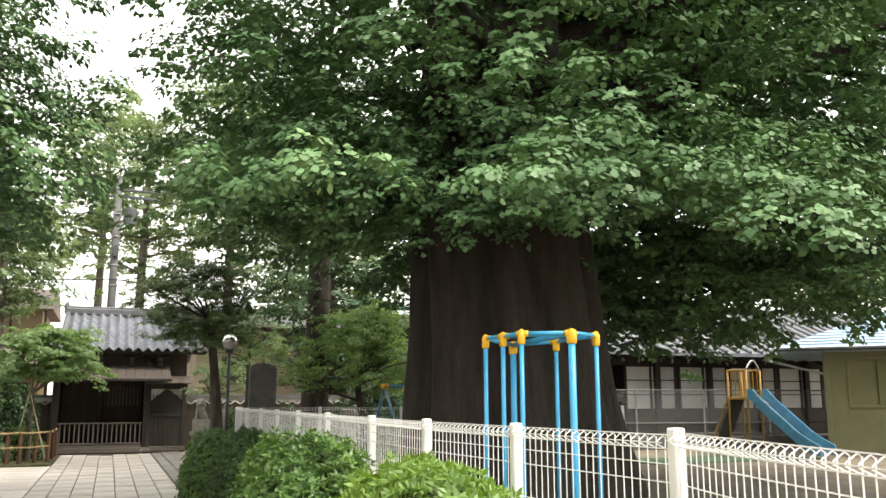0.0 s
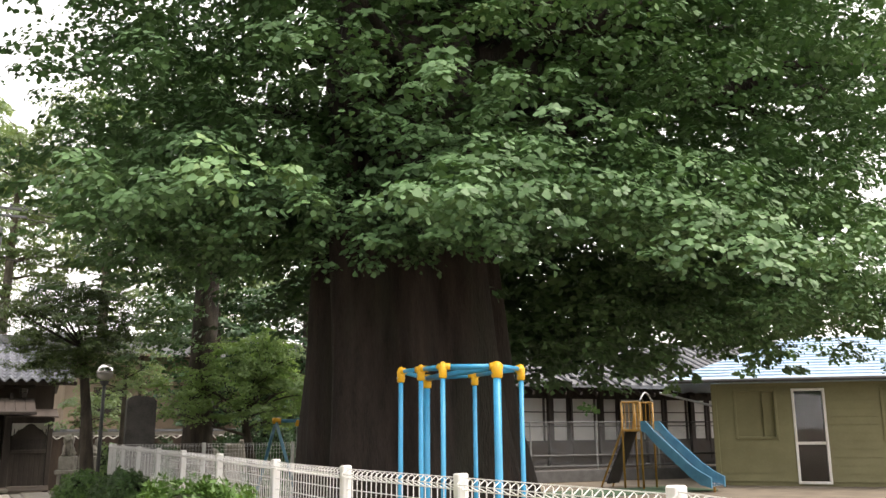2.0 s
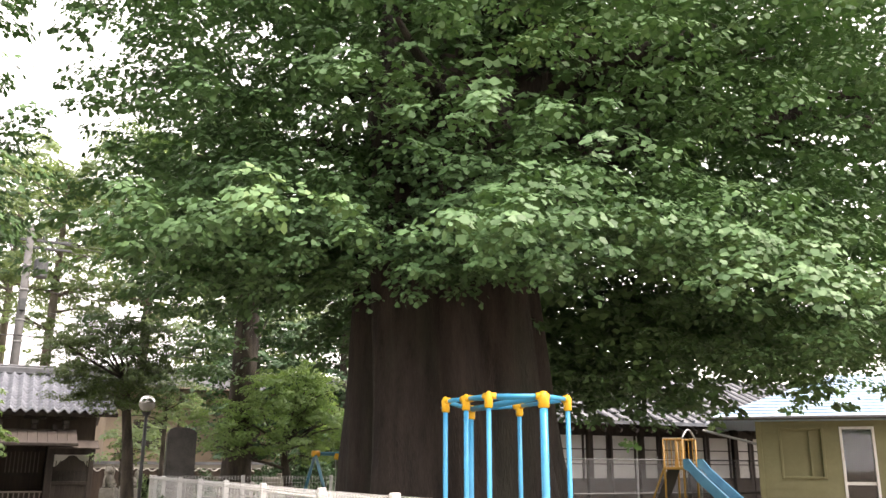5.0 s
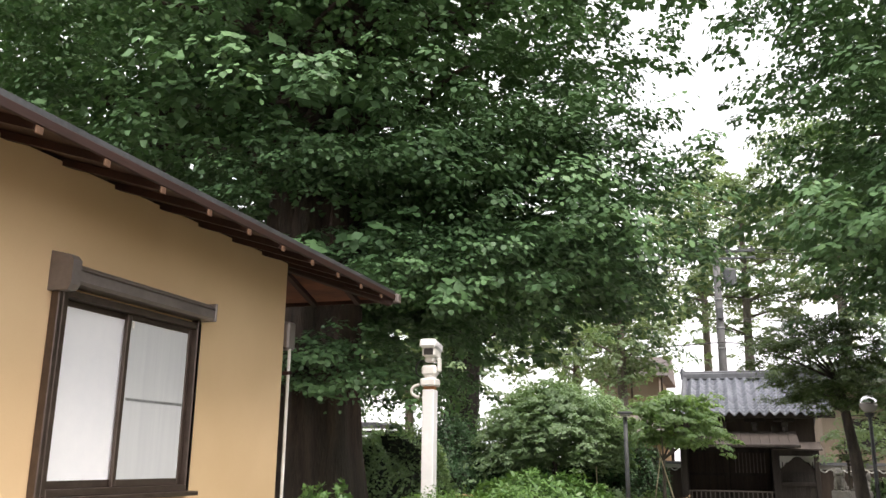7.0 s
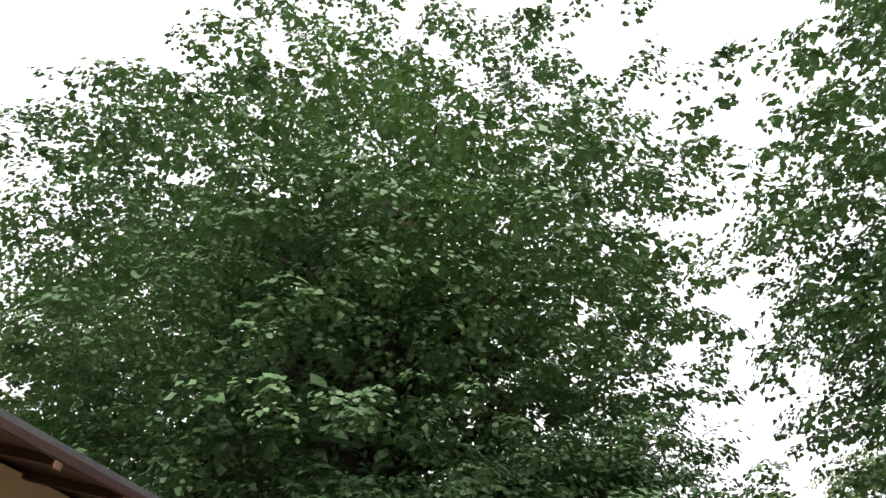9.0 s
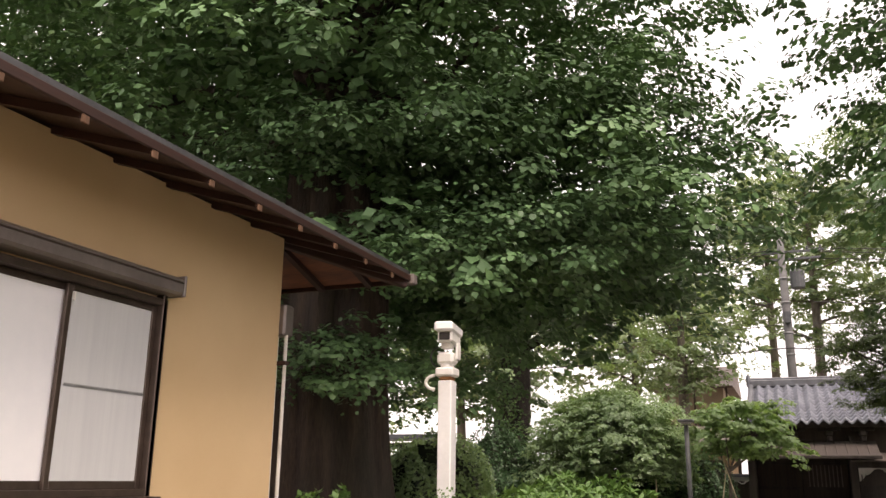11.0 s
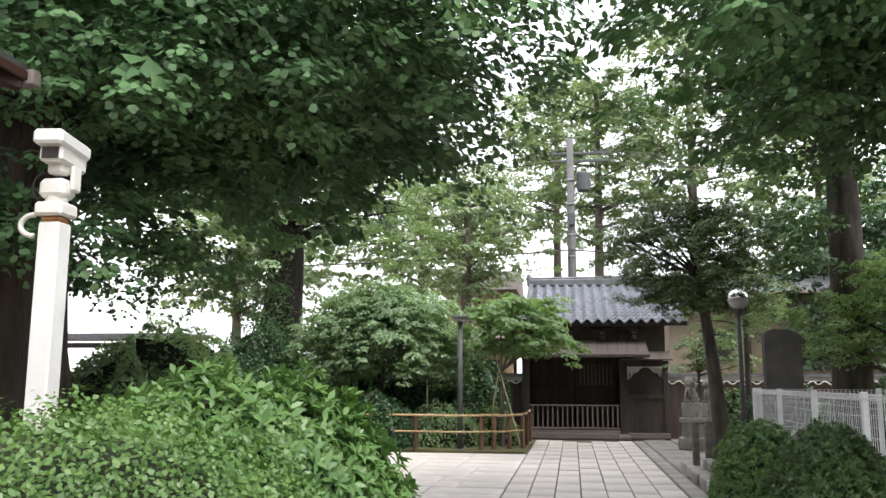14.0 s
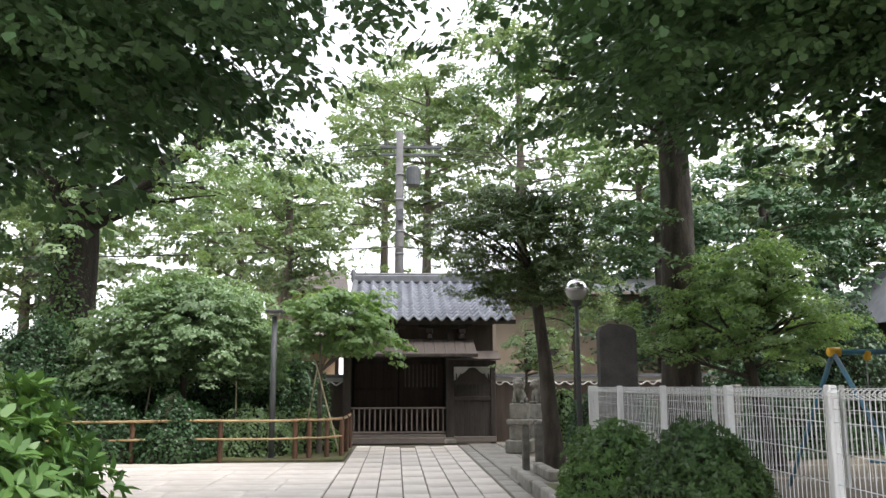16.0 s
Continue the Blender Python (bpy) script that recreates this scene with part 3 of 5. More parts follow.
    full, end = rafter(0.74), Geo().box((0, 0, 0), (0.012, 0.046, 0.04), 0.003).mesh("rafter_end", POST_WOOD)
    y = S
    while y < tip - 0.12:
        part("rafter", full if tip - y > 0.8 else rafter(tip - y - 0.06), EAVE, ob, m=pose(ex, y, ez))
        part("rafter_end", end, POST_WOOD, ob, m=pose(ex + 0.012, y + 0.025, ez + 0.004))
        y += 0.455
    x = ex - 0.35
    while x > bx:
        run = min(0.9, max(0.1, ex - x - 0.06))
        part("end_rafter", rafter(run), EAVE, ob, m=pose(x, tip, ez, 0, 0, 90))
        x -= 0.455
    # window
    win = thing("window_1", "brown aluminium sliding window with a frosted and a netted pane", "window", kind="structure")
    fr = Geo()
    for c, s in (((WX + 0.0, Y0 + 0.02, (Z0 + Z1) / 2), (0.12, 0.04, Z1 - Z0)), ((WX + 0.0, Y1 - 0.02, (Z0 + Z1) / 2), (0.12, 0.04, Z1 - Z0)),
                 ((WX + 0.0, (Y0 + Y1) / 2, Z1 - 0.02), (0.119, Y1 - Y0 - 0.08, 0.04)), ((WX + 0.0, (Y0 + Y1) / 2, Z0 + 0.02), (0.119, Y1 - Y0 - 0.08, 0.04))):
        fr.box(c, s, 0.004)
    part("window_frame", fr, BRONZE, win)
    part("window_sill", Geo().box((WX + 0.05, (Y0 + Y1) / 2, Z0 - 0.015), (0.14, Y1 - Y0 + 0.06, 0.03), 0.005), BRONZE, win)
    mid = 6.1
    for k, (a, b, dx) in enumerate(((Y0 + 0.04, mid + 0.03, 0.0), (mid - 0.03, Y1 - 0.04, 0.03))):
        sash = Geo()
        z0, z1 = Z0 + 0.04, Z1 - 0.04
        for c, s in (((a + 0.018, (z0 + z1) / 2), (0.036, z1 - z0)), ((b - 0.018, (z0 + z1) / 2), (0.036, z1 - z0)), (((a + b) / 2, z0 + 0.022), (b - a - 0.072, 0.044)), (((a + b) / 2, z1 - 0.018), (b - a - 0.072, 0.036))):
            sash.box((WX - 0.03 + dx, c[0], c[1]), (0.026, s[0], s[1]), 0.003)
        sh = part("sash", sash, BRONZE, win)
        part("pane", Geo().box((WX - 0.03 + dx, (a + b) / 2, (z0 + z1) / 2), (0.006, b - a - 0.07, z1 - z0 - 0.07)), CURTAIN if k == 0 else SHEER, sh, "frosted white pane" if k == 0 else "pane with pale grey net behind")
    part("crossbar", Geo().box((WX - 0.0, (Y1 + mid) / 2, 1.74), (0.012, Y1 - mid - 0.06, 0.016)), GALV, win)
    part("timber_reveal", Geo().box((WX - 0.05, mid - 0.055, (Z0 + Z1) / 2), (0.02, 0.035, Z1 - Z0 - 0.1)), EAVE_WARM, win)
    part("sash_lock", Geo().box((WX + 0.03, mid, 2.2), (0.02, 0.012, 0.05), 0.003), OFFWHITE, win)
    # shutter box over it
    sb = thing("shutter_box", "taupe metal roller-shutter box above the window", "shutter")
    part("housing", Geo().prism([(WX, 2.335), (WX + 0.13, 2.335), (WX + 0.15, 2.35), (WX + 0.15, 2.425), (WX + 0.11, 2.45), (WX, 2.48)], 1.37, Matrix.Translation((0, 5.45, 0))), SHUTTER, sb)
    part("motor_cap", Geo().prism([(WX, 2.29), (WX + 0.14, 2.29), (WX + 0.16, 2.32), (WX + 0.16, 2.46), (WX + 0.13, 2.49), (WX, 2.52)], 0.07, Matrix.Translation((0, 5.38, 0))), SHUTTER, sb)
    part("end_cap", Geo().box((WX + 0.077, 6.83, 2.395), (0.158, 0.02, 0.13), 0.006), SHUTTER, sb)
    part("seam", Geo().box((WX + 0.152, 6.13, 2.41), (0.008, 1.36, 0.008)), BRONZE, sb)
    for y in (5.43, 6.775):
        part("guide_rail", Geo().box((WX + 0.03, y, 1.75), (0.06, 0.035, 1.17), 0.005), BRONZE, sb)
    # box and pipes on the end wall
    mb = thing("meter_box", "grey cable box with two slim pipes on the gable wall", "cable box")
    part("box", Geo().box((WX - 0.02, N + 0.07, 2.42), (0.13, 0.13, 0.24), 0.015), SHUTTER, mb)
    for dx, z0 in ((-0.05, 0.75), (0.03, 0.62)):
        part("pipe", Geo().tube([(WX + dx, N + 0.06, 2.31), (WX + dx, N + 0.06, z0)], 0.014, 8), OFFWHITE, mb)
    for z in (2.1, 1.0):
        part("pipe_clamp", Geo().box((WX - 0.01, N + 0.055, z), (0.13, 0.05, 0.03), 0.004), EAVE, mb)
    return ob


ochre_house()


# ---- gate at the end of the path ----
def gate():
    GY = 24.3
    ob = thing("temple_gate", "old dark timber gate with a silver tiled roof", "gate", (0, GY, 0))
    part("threshold", Geo().box((-0.2, 0.05, 0.07), (2.3, 0.3, 0.14), 0.02), GREY_WOOD, ob)
    for x, w in ((-1.28, 0.17), (0.87, 0.17)):
        p = part("post", Geo().box((x, 0, 1.02), (w, 0.17, 2.05), 0.015), OLD_WOOD, ob)
        part("post_foot", Geo().box((x, 0, 0.05), (w + 0.09, 0.26, 0.1), 0.02), STONE, p)
    # deep opening: side walls, boarded doors at the back
    part("side_wall", Geo().box((-1.3, 1.3, 1.15), (0.1, 2.2, 2.3)), OLD_WOOD, ob)
    part("side_wall", Geo().box((0.9, 1.3, 1.15), (0.1, 2.2, 2.3)), OLD_WOOD, ob)
    for k in range(2):
        x = -0.72 + k * 1.03
        d = part("door_leaf", Geo().box((x, 1.5, 0.95), (1.0, 0.06, 1.75), 0.01), BROWN_WOOD, ob)
        for i in range(5):
            part("batten", Geo().box((x - 0.4 + i * 0.2, 1.455, 0.62), (0.02, 0.03, 0.95)), OLD_WOOD, d)
        for i in range(9):
            part("lattice_bar", Geo().box((x - 0.36 + i * 0.09, 1.455, 1.42), (0.022, 0.03, 0.5)), GREY_WOOD if k else OLD_WOOD, d)
        part("rail", Geo().box((x, 1.45, 1.13), (0.98, 0.04, 0.07)), OLD_WOOD, d)
        part("rail", Geo().box((x, 1.45, 1.72), (0.98, 0.04, 0.07)), OLD_WOOD, d)
    # near-black sheet added behind the doors, painting the opening's unlit depth
    part("gate_shade_panel", Geo().box((-0.2, 2.3, 1.45), (2.3, 0.08, 2.9)), DIM, ob)
    part("lintel", Geo().box((-0.2, 0.0, 1.93), (2.5, 0.16, 0.2), 0.015), OLD_WOOD, ob)
    part("transom_wall", Geo().box((0.2, 0.55, 2.25), (3.3, 0.12, 0.9)), BROWN_WOOD, ob)
    for x in (-1.0, -0.3, 0.45, 1.15):
        br = Geo().box((x, 0.35, 2.36), (0.16, 0.5, 0.12), 0.02).box((x, 0.25, 2.24), (0.12, 0.3, 0.12), 0.02).box((x, 0.3, 2.46), (0.5, 0.14, 0.08), 0.02)
        part("bracket", br, OLD_WOOD, ob)
    part("beam", Geo().box((-0.1, 0.3, 2.57), (3.9, 0.14, 0.14), 0.015), OLD_WOOD, ob)
    # board pent roof over the opening
    pent = thing("pent_roof", "grey weathered board roof over the gate opening", "canopy", (0, GY, 0))
    board = Geo().box((0, 0.5, 0.015), (0.21, 1.0, 0.03), 0.004).mesh("board", PENT)
    for i in range(14):
        part("board", board, PENT, pent, m=pose(-1.515 + i * 0.216, -0.62, 1.82 + 0.002 * (i % 3), 20, 0, 0))
    part("pent_edge", Geo().box((-0.11, -0.63, 1.815), (3.06, 0.05, 0.07), 0.01), OLD_WOOD, ob)
    # tiled roof
    x0, x1, ey, ez, ry, rzz = -1.3, 2.3, 0.0, 2.6, 2.7, 3.66
    L = math.hypot(ry - ey, rzz - ez)
    ang = math.degrees(math.atan2(rzz - ez, ry - ey))
    bed = part("roof_bed", Geo().box((0, 0, -0.06), (x1 - x0, L, 0.1), 0, pose((x0 + x1) / 2, (ey + ry) / 2, (ez + rzz) / 2, ang, 0, 0)), OLD_WOOD, ob)
    part("roof_back", Geo().box((0, 0, -0.04), (x1 - x0, L, 0.12), 0, pose((x0 + x1) / 2, 2 * ry - (ey + ry) / 2, (ez + rzz) / 2, -ang, 0, 0)), TILE_DARK, ob)
    # one wavy pan tile, laid row by row
    w, run = 0.235, 0.24
    cols, rows = int((x1 - x0) / w), int(L / run) + 1
    g = Geo()
    n = 8
    top, low = [], []
    for j in range(n + 1):
        f = j / n
        zz = 0.05 * math.cos(2 * math.pi * f)
        top.append((f * w - w / 2, zz + 0.035))
    vs = [(x, -run * 0.6, z + 0.055) for x, z in top] + [(x, run * 0.6, z) for x, z in top] + [(x, -run * 0.6, z + 0.006) for x, z in top]
    fs = [(j, j + 1, n + 2 + j, n + 1 + j) for j in range(n)] + [(2 * n + 2 + j, 2 * n + 3 + j, j + 1, j) for j in range(n)]
    tile = Geo().add(vs, fs).mesh("roof_tile", TILE)
    tile.shade_smooth()
    for i in range(rows):
        d = (i + 0.45) * run - 0.1
        y, z = ey + (ry - ey) * d / L, ez + (rzz - ez) * d / L
        for c in range(cols):
            part("roof_tile", tile, TILE, ob, m=pose(x0 + w * (c + 0.5), y, z, ang, 0, 0))
    rg = part("ridge", Geo().box(((x0 + x1) / 2, ry, rzz + 0.13), (x1 - x0 + 0.1, 0.24, 0.2), 0.03).box(((x0 + x1) / 2, ry, rzz + 0.25), (x1 - x0 + 0.2, 0.16, 0.07), 0.03), TILE_DARK, ob)
    for x in (x0 - 0.02, x1 + 0.02):
        part("ridge_end_tile", Geo().box((x, ry, rzz + 0.2), (0.1, 0.34, 0.34), 0.05), TILE_DARK, rg)
    vg = Geo().tube([(x0 + 0.04, ey, ez + 0.09), (x0 + 0.04, ry, rzz + 0.09)], 0.07, 8)
    part("verge_tile", vg, TILE_DARK, ob, smooth=True)
    # barrier across the opening
    bar = thing("gate_barrier", "grey weathered wooden picket barrier across the gate opening", "barrier", (0, GY - 0.02, 0))
    part("top_rail", Geo().box((-0.2, 0, 0.74), (2.0, 0.045, 0.035), 0.006), GREY_WOOD, bar)
    part("bottom_rail", Geo().box((-0.2, 0, 0.24), (2.0, 0.045, 0.04), 0.006), GREY_WOOD, bar)
    part("base_board", Geo().box((-0.2, 0.0, 0.17), (1.98, 0.05, 0.06), 0.006), GREY_WOOD, bar)
    pk = Geo().box((0, 0, 0.49), (0.028, 0.028, 0.46)).mesh("picket", GREY_WOOD)
    for i in range(18):
        part("picket", pk, GREY_WOOD, bar, m=pose(-1.13 + i * 0.1095, 0, 0))
    # wicket beside it
    wk = thing("wicket_gate", "dark timber wicket with a cusped lattice window", "gate", (1.36, GY + 0.05, 0))
    part("frame_post", Geo().box((0.43, 0, 0.85), (0.11, 0.12, 1.7), 0.01), OLD_WOOD, wk)
    part("sill_beam", Geo().box((0, 0, 0.09), (0.98, 0.16, 0.12), 0.015), GREY_WOOD, wk)
    for i in range(7):
        part("plank", Geo().box((-0.36 + i * 0.11, 0.0, 0.52), (0.104, 0.03, 0.74), 0.006), OLD_WOOD, wk)
    part("mid_rail", Geo().box((0, -0.01, 0.93), (0.86, 0.07, 0.09), 0.01), OLD_WOOD, wk)
    for i in range(9):
        part("lattice_bar", Geo().box((-0.34 + i * 0.085, 0.03, 1.2), (0.02, 0.02, 0.5)), OLD_WOOD, wk)
    for z in (1.1, 1.25):
        part("lattice_rail", Geo().box((0, 0.045, z), (0.8, 0.015, 0.018)), OLD_WOOD, wk)
    arch = [(-0.4, 1.3), (-0.33, 1.33), (-0.27, 1.42), (-0.17, 1.47), (-0.08, 1.56), (0, 1.58), (0.08, 1.56), (0.17, 1.47), (0.27, 1.42), (0.33, 1.33), (0.4, 1.3)]
    part("plaster_panel", Geo().box((0, 0.06, 1.45), (0.84, 0.02, 0.3)), PLASTER, wk, "white plaster above the cusped board")
    part("cusped_board", Geo().prism([(-0.4, 1.22)] + arch + [(0.4, 1.22)], 0.03, Matrix.Translation((0, 0.0, 0))), OLD_WOOD, wk)
    part("head_beam", Geo().box((0, 0, 1.66), (1.0, 0.14, 0.13), 0.01), OLD_WOOD, wk)
    part("hood", Geo().prism([(-0.55, 0), (0.55, 0), (0.55, 0.03), (-0.55, 0.03)], 0.6, pose(0, -0.45, 1.72, 18, 0, 0)), PENT, wk)
    # near-black sheet painted as the shade behind the lattice
    part("wicket_shade_panel", Geo().box((0, 0.5, 0.9), (0.9, 0.04, 1.7)), DIM, wk)
    return ob


gate()


def tiled_wall(name, x0, x1, y, h, label):
    ob = thing(name, label, "wall", (0, y, 0), kind="structure")
    part("wall_body", Geo().box(((x0 + x1) / 2, 0, h / 2), (x1 - x0, 0.22, h)), BROWN_WOOD, ob, "dark boarded lower wall")
    part("plaster_band", Geo().box(((x0 + x1) / 2, 0, h + 0.05), (x1 - x0, 0.2, 0.1)), PLASTER, ob)
    part("coping", Geo().prism([(x0, h + 0.1), (x1, h + 0.1), (x1, h + 0.17), (x0, h + 0.17)], 0.4, Matrix.Translation((0, -0.2, 0))), TILE_DARK, ob)
    w = 0.26
    g = Geo()
    g.tube([(-w / 2 + w * k / 8, -0.21, 0.035 * math.cos(k / 8 * 2 * math.pi)) for k in range(9)], 0.014, 6)
    me = g.mesh("edge_tile", PLASTER)
    for i in range(int((x1 - x0) / w)):
        part("edge_tile", me, PLASTER, ob, m=pose(x0 + w * (i + 0.5), 0, h - 0.03))
    return ob


tiled_wall("boundary_wall_east", 1.86, 16.0, 25.0, 1.28, "dark boundary wall with white plaster and tile coping")
tiled_wall("boundary_wall_west", -16.0, -1.36, 25.4, 1.28, "dark boundary wall with white plaster and tile coping")


# ---- white mesh fence round the playground ----
def fence_run(name, label, stops, h=1.2, roll_top=True, skip=(), fold=1):
    """A run of welded-wire panels between square posts; stops: the posts' places."""
    ob = thing(name, label, "fence")
    for i, (x, y) in enumerate(stops):
        if i in skip:
            continue
        part("post", Geo().box((x, y, h / 2 + 0.01), (0.05, 0.05, h + 0.02), 0.006), WHITE, ob)
    for (xa, ya), (xb, yb) in zip(stops, stops[1:]):
        L = math.hypot(xb - xa, yb - ya)
        g = Geo()
        n = max(2, int(L / 0.052))
        for k in range(n + 1):
            u = 0.03 + (L - 0.06) * k / n
            if roll_top:
                g.tube([(u, 0, 0.06), (u, 0, h - 0.1), (u, 0, h - 0.05), (u, -0.003 * fold, h - 0.008), (u, 0.008 * fold, h), (u, 0.036 * fold, h - 0.02), (u, 0.038 * fold, h - 0.028), (u, 0.004 * fold, h - 0.045)], 0.0024, 4, False)
            else:
                g.tube([(u, 0, 0.06), (u, 0, h)], 0.0022, 4, False)
        zs = [0.1 + 0.15 * k for k in range(int((h - 0.2) / 0.15) + 1)] + [h - 0.1]
        for z in zs:
            g.tube([(0, 0.006, z), (L, 0.006, z)], 0.0027, 4, False)
        for dy, z in ((0.008 * fold, h + 0.003), (0.038 * fold, h - 0.024), (0.0, h - 0.047)):
            g.tube([(0, dy, z), (L, dy, z)], 0.0027, 4, False)
        panel = part("wire_panel", g, WHITE, ob, m=Matrix.Translation((xa, ya, 0)) @ Matrix.Rotation(math.atan2(yb - ya, xb - xa), 4, "Z"))
        tagged(panel, "", "", "", "stuff")
    return ob


WHITE_FENCE = "white welded-wire fence with rolled top along the playground"
fence_run("mesh_fence", WHITE_FENCE, [(1.86, 3.62), (1.8, 4.76), (1.74, 5.85), (1.77, 7.1), (1.86, 8.85), (1.93, 10.52), (1.95, 11.9), (2.0, 13.45), (2.04, 15.0), (2.08, 16.5)], 1.165, skip=(0,))
fence_run("mesh_fence", "white welded-wire fence panel overlapping the next run", [(1.85, 3.57), (1.27, 1.6), (0.95, 0.0), (0.95, -2.0)], 1.175, fold=-1)
fence_run("mesh_fence", "white welded-wire fence at the back of the playground", [(2.14, 16.5), (3.55, 16.4), (5.08, 16.3), (6.6, 16.15), (8.1, 16.0), (9.6, 15.8)], 1.165)


# ---- climbing frame ----
def climbing_frame():
    ob = thing("climbing_frame", "sky-blue pipe climbing frame with orange corner joints", "climbing frame")
    H = 1.81
    P = {"a": (2.91, 7.58), "b": (2.94, 7.3), "c": (3.52, 8.3), "d": (2.95, 6.98), "e": (3.67, 7.73), "f": (3.29, 6.79), "g": (3.62, 6.97)}
    for k, (x, y) in P.items():
        r = 0.029 if k in "cf" else 0.0185
        part("upright", Geo().tube([(x, y, -0.02), (x, y, H - 0.03)], r, 12), BLUE, ob, smooth=True)
        j = part("joint", Geo().lathe((x, y, H - 0.085), [(r + 0.004, 0), (r + 0.012, 0.008), (r + 0.012, 0.06), (r + 0.014, 0.085), (r * 0.9, 0.115), (0.004, 0.122)], 12), YELLOW, ob, smooth=True)
        part("bolt", Geo().tube([(x - r - 0.02, y, H - 0.05), (x + r + 0.02, y, H - 0.05)], 0.005, 6), GALV, j)
    for a, b in ("ab", "bd", "df", "fg", "ge", "ec", "ca", "bf", "cf"):
        r = 0.026 if (a, b) == ("c", "f") else 0.0175
        p, q = Vector((*P[a], H)), Vector((*P[b], H))
        part("top_bar", Geo().tube([p, q], r, 10), BLUE, ob, smooth=True)
        d = (q - p).normalized()
        for s, e in ((p, d), (q, -d)):
            part("elbow", Geo().tube([s, s + e * 0.055], r + 0.008, 10), YELLOW, ob, smooth=True)
    return ob


climbing_frame()


def globe_lamp(x, y):
    ob = thing("globe_lamp", "charcoal garden lamp post with a chrome-capped globe", "lamp post", (x, y, 0))
    part("base", Geo().lathe((0, 0, 0), [(0.08, 0), (0.08, 0.05), (0.05, 0.12), (0.036, 0.2)], 14), CHARCOAL, ob, smooth=True)
    part("pole", Geo().lathe((0, 0, 0.15), [(0.034, 0), (0.03, 1.0), (0.027, 1.95)], 12), CHARCOAL, ob, smooth=True)
    part("collar", Geo().lathe((0, 0, 2.1), [(0.03, 0), (0.055, 0.02), (0.07, 0.05), (0.075, 0.07)], 16), CHARCOAL, ob)
    r = 0.13
    part("globe", Geo().lathe((0, 0, 2.3), [(r * math.cos(a), r * math.sin(a)) for a in [radians(d) for d in range(-65, 1, 8)]], 24), OPAL, ob, "smoky lower half of the globe", smooth=True)
    part("cap", Geo().lathe((0, 0, 2.305), [(r * 1.02 * math.cos(a), r * 1.0 * math.sin(a)) for a in [radians(d) for d in range(0, 91, 9)]], 24), MIRROR_CAP, ob, "mirror-bright upper half of the globe", smooth=True)
    return ob


globe_lamp(1.86, 16.13)


def monument():
    ob = thing("stone_monument", "tall dark inscribed stone slab on a plinth", "monument", (2.68, 17.5, 0))
    part("plinth", Geo().box((0, 0, 0.3), (0.9, 0.6, 0.6), 0.05), STONE, ob)
    part("slab", Geo().prism([(-0.25, 0.6), (0.25, 0.6), (0.245, 1.9), (0.2, 1.95), (0.1, 1.985), (-0.12, 2.0), (-0.22, 1.96), (-0.25, 1.9)], 0.18, Matrix.Translation((0, -0.09, 0))), SLATE, ob)
    part("border", Geo().box((0, -0.092, 1.25), (0.4, 0.006, 1.15), 0.002), SLATE, ob)
    return ob


monument()


# ---- shrubs ----
shrub("rhododendron", "broad clipped rhododendron with glossy long leaves beside the path", (-1.62, 8.4, 0), (0.78, 0.74), 1.22, RHODO, 0.06, BLADE, 24000, 3, tilt=0.16, bump=0.14, whorl=7)
shrub("azalea_hedge", "low clipped azalea hedge with tiny leaves", (-1.76, 7.18, 0), (1.0, 0.62), 1.15, AZALEA, 0.019, OVAL, 72000, 4, 3.0)
shrub("azalea_hedge", "low clipped azalea hedge under the house wall", (-2.45, 7.0, 0), (0.6, 0.55), 0.92, AZALEA, 0.022, OVAL, 26000, 5, 2.6)
shrub("aucuba", "small bright-leaved shrub at the house corner", (-3.24, 7.92, 0), (0.4, 0.36), 1.06, RHODO, 0.05, OVAL, 9000, 6, tilt=0.3, bump=0.3, whorl=6)
shrub("dark_azalea", "dark rounded clipped azalea beside the fence", (1.5, 11.3, 0.0), (0.42, 0.6), 0.92, BOX_LEAF, 0.04, LANCE, 21000, 7, tilt=0.3, whorl=6)
shrub("dark_azalea", "yellower clipped azalea behind the dark one", (1.2, 12.05, 0.0), (0.36, 0.5), 0.9, AZALEA, 0.04, LANCE, 14000, 17, tilt=0.3, whorl=6)
shrub("azalea", "clipped green azalea by the fence", (1.25, 6.9, 0), (0.48, 1.25), 1.0, AZALEA, 0.05, LANCE, 24000, 8, tilt=0.3, bump=0.14, whorl=6)
shrub("azalea", "yellow-green clipped azalea by the fence", (1.2, 4.4, 0), (0.5, 0.75), 0.99, LIME, 0.05, LANCE, 18000, 9, tilt=0.3, bump=0.14, whorl=6)

# ---- trees ----
rng = np.random.default_rng(11)


def shell(c, r, n, size, thick, zmin=-1.0, keep=None, inner=0.0):
    """Pads spread evenly over an egg-shaped crown; keep: which places to leave in."""
    out = []
    for i in range(n):
        f = (i + 0.5) / n
        z = 1 - 2 * f
        if z < zmin:
            continue
        a = i * 2.39996
        q = math.sqrt(1 - z * z)
        s = 1 - inner * rng.random()
        p = (c[0] + r[0] * q * math.cos(a) * s, c[1] + r[1] * q * math.sin(a) * s, c[2] + r[2] * z * s)
        if keep is None or keep(*p):
            k = 0.75 + 0.5 * rng.random()
            out.append((*p, size * k, thick * k))
    return out


def clear_ginkgo(x, y, z):
    return (x > (0.35 if z > 3.4 else 0.6) or z > 8.6) and not (z < 3.0 and y > 12 and x < 7)


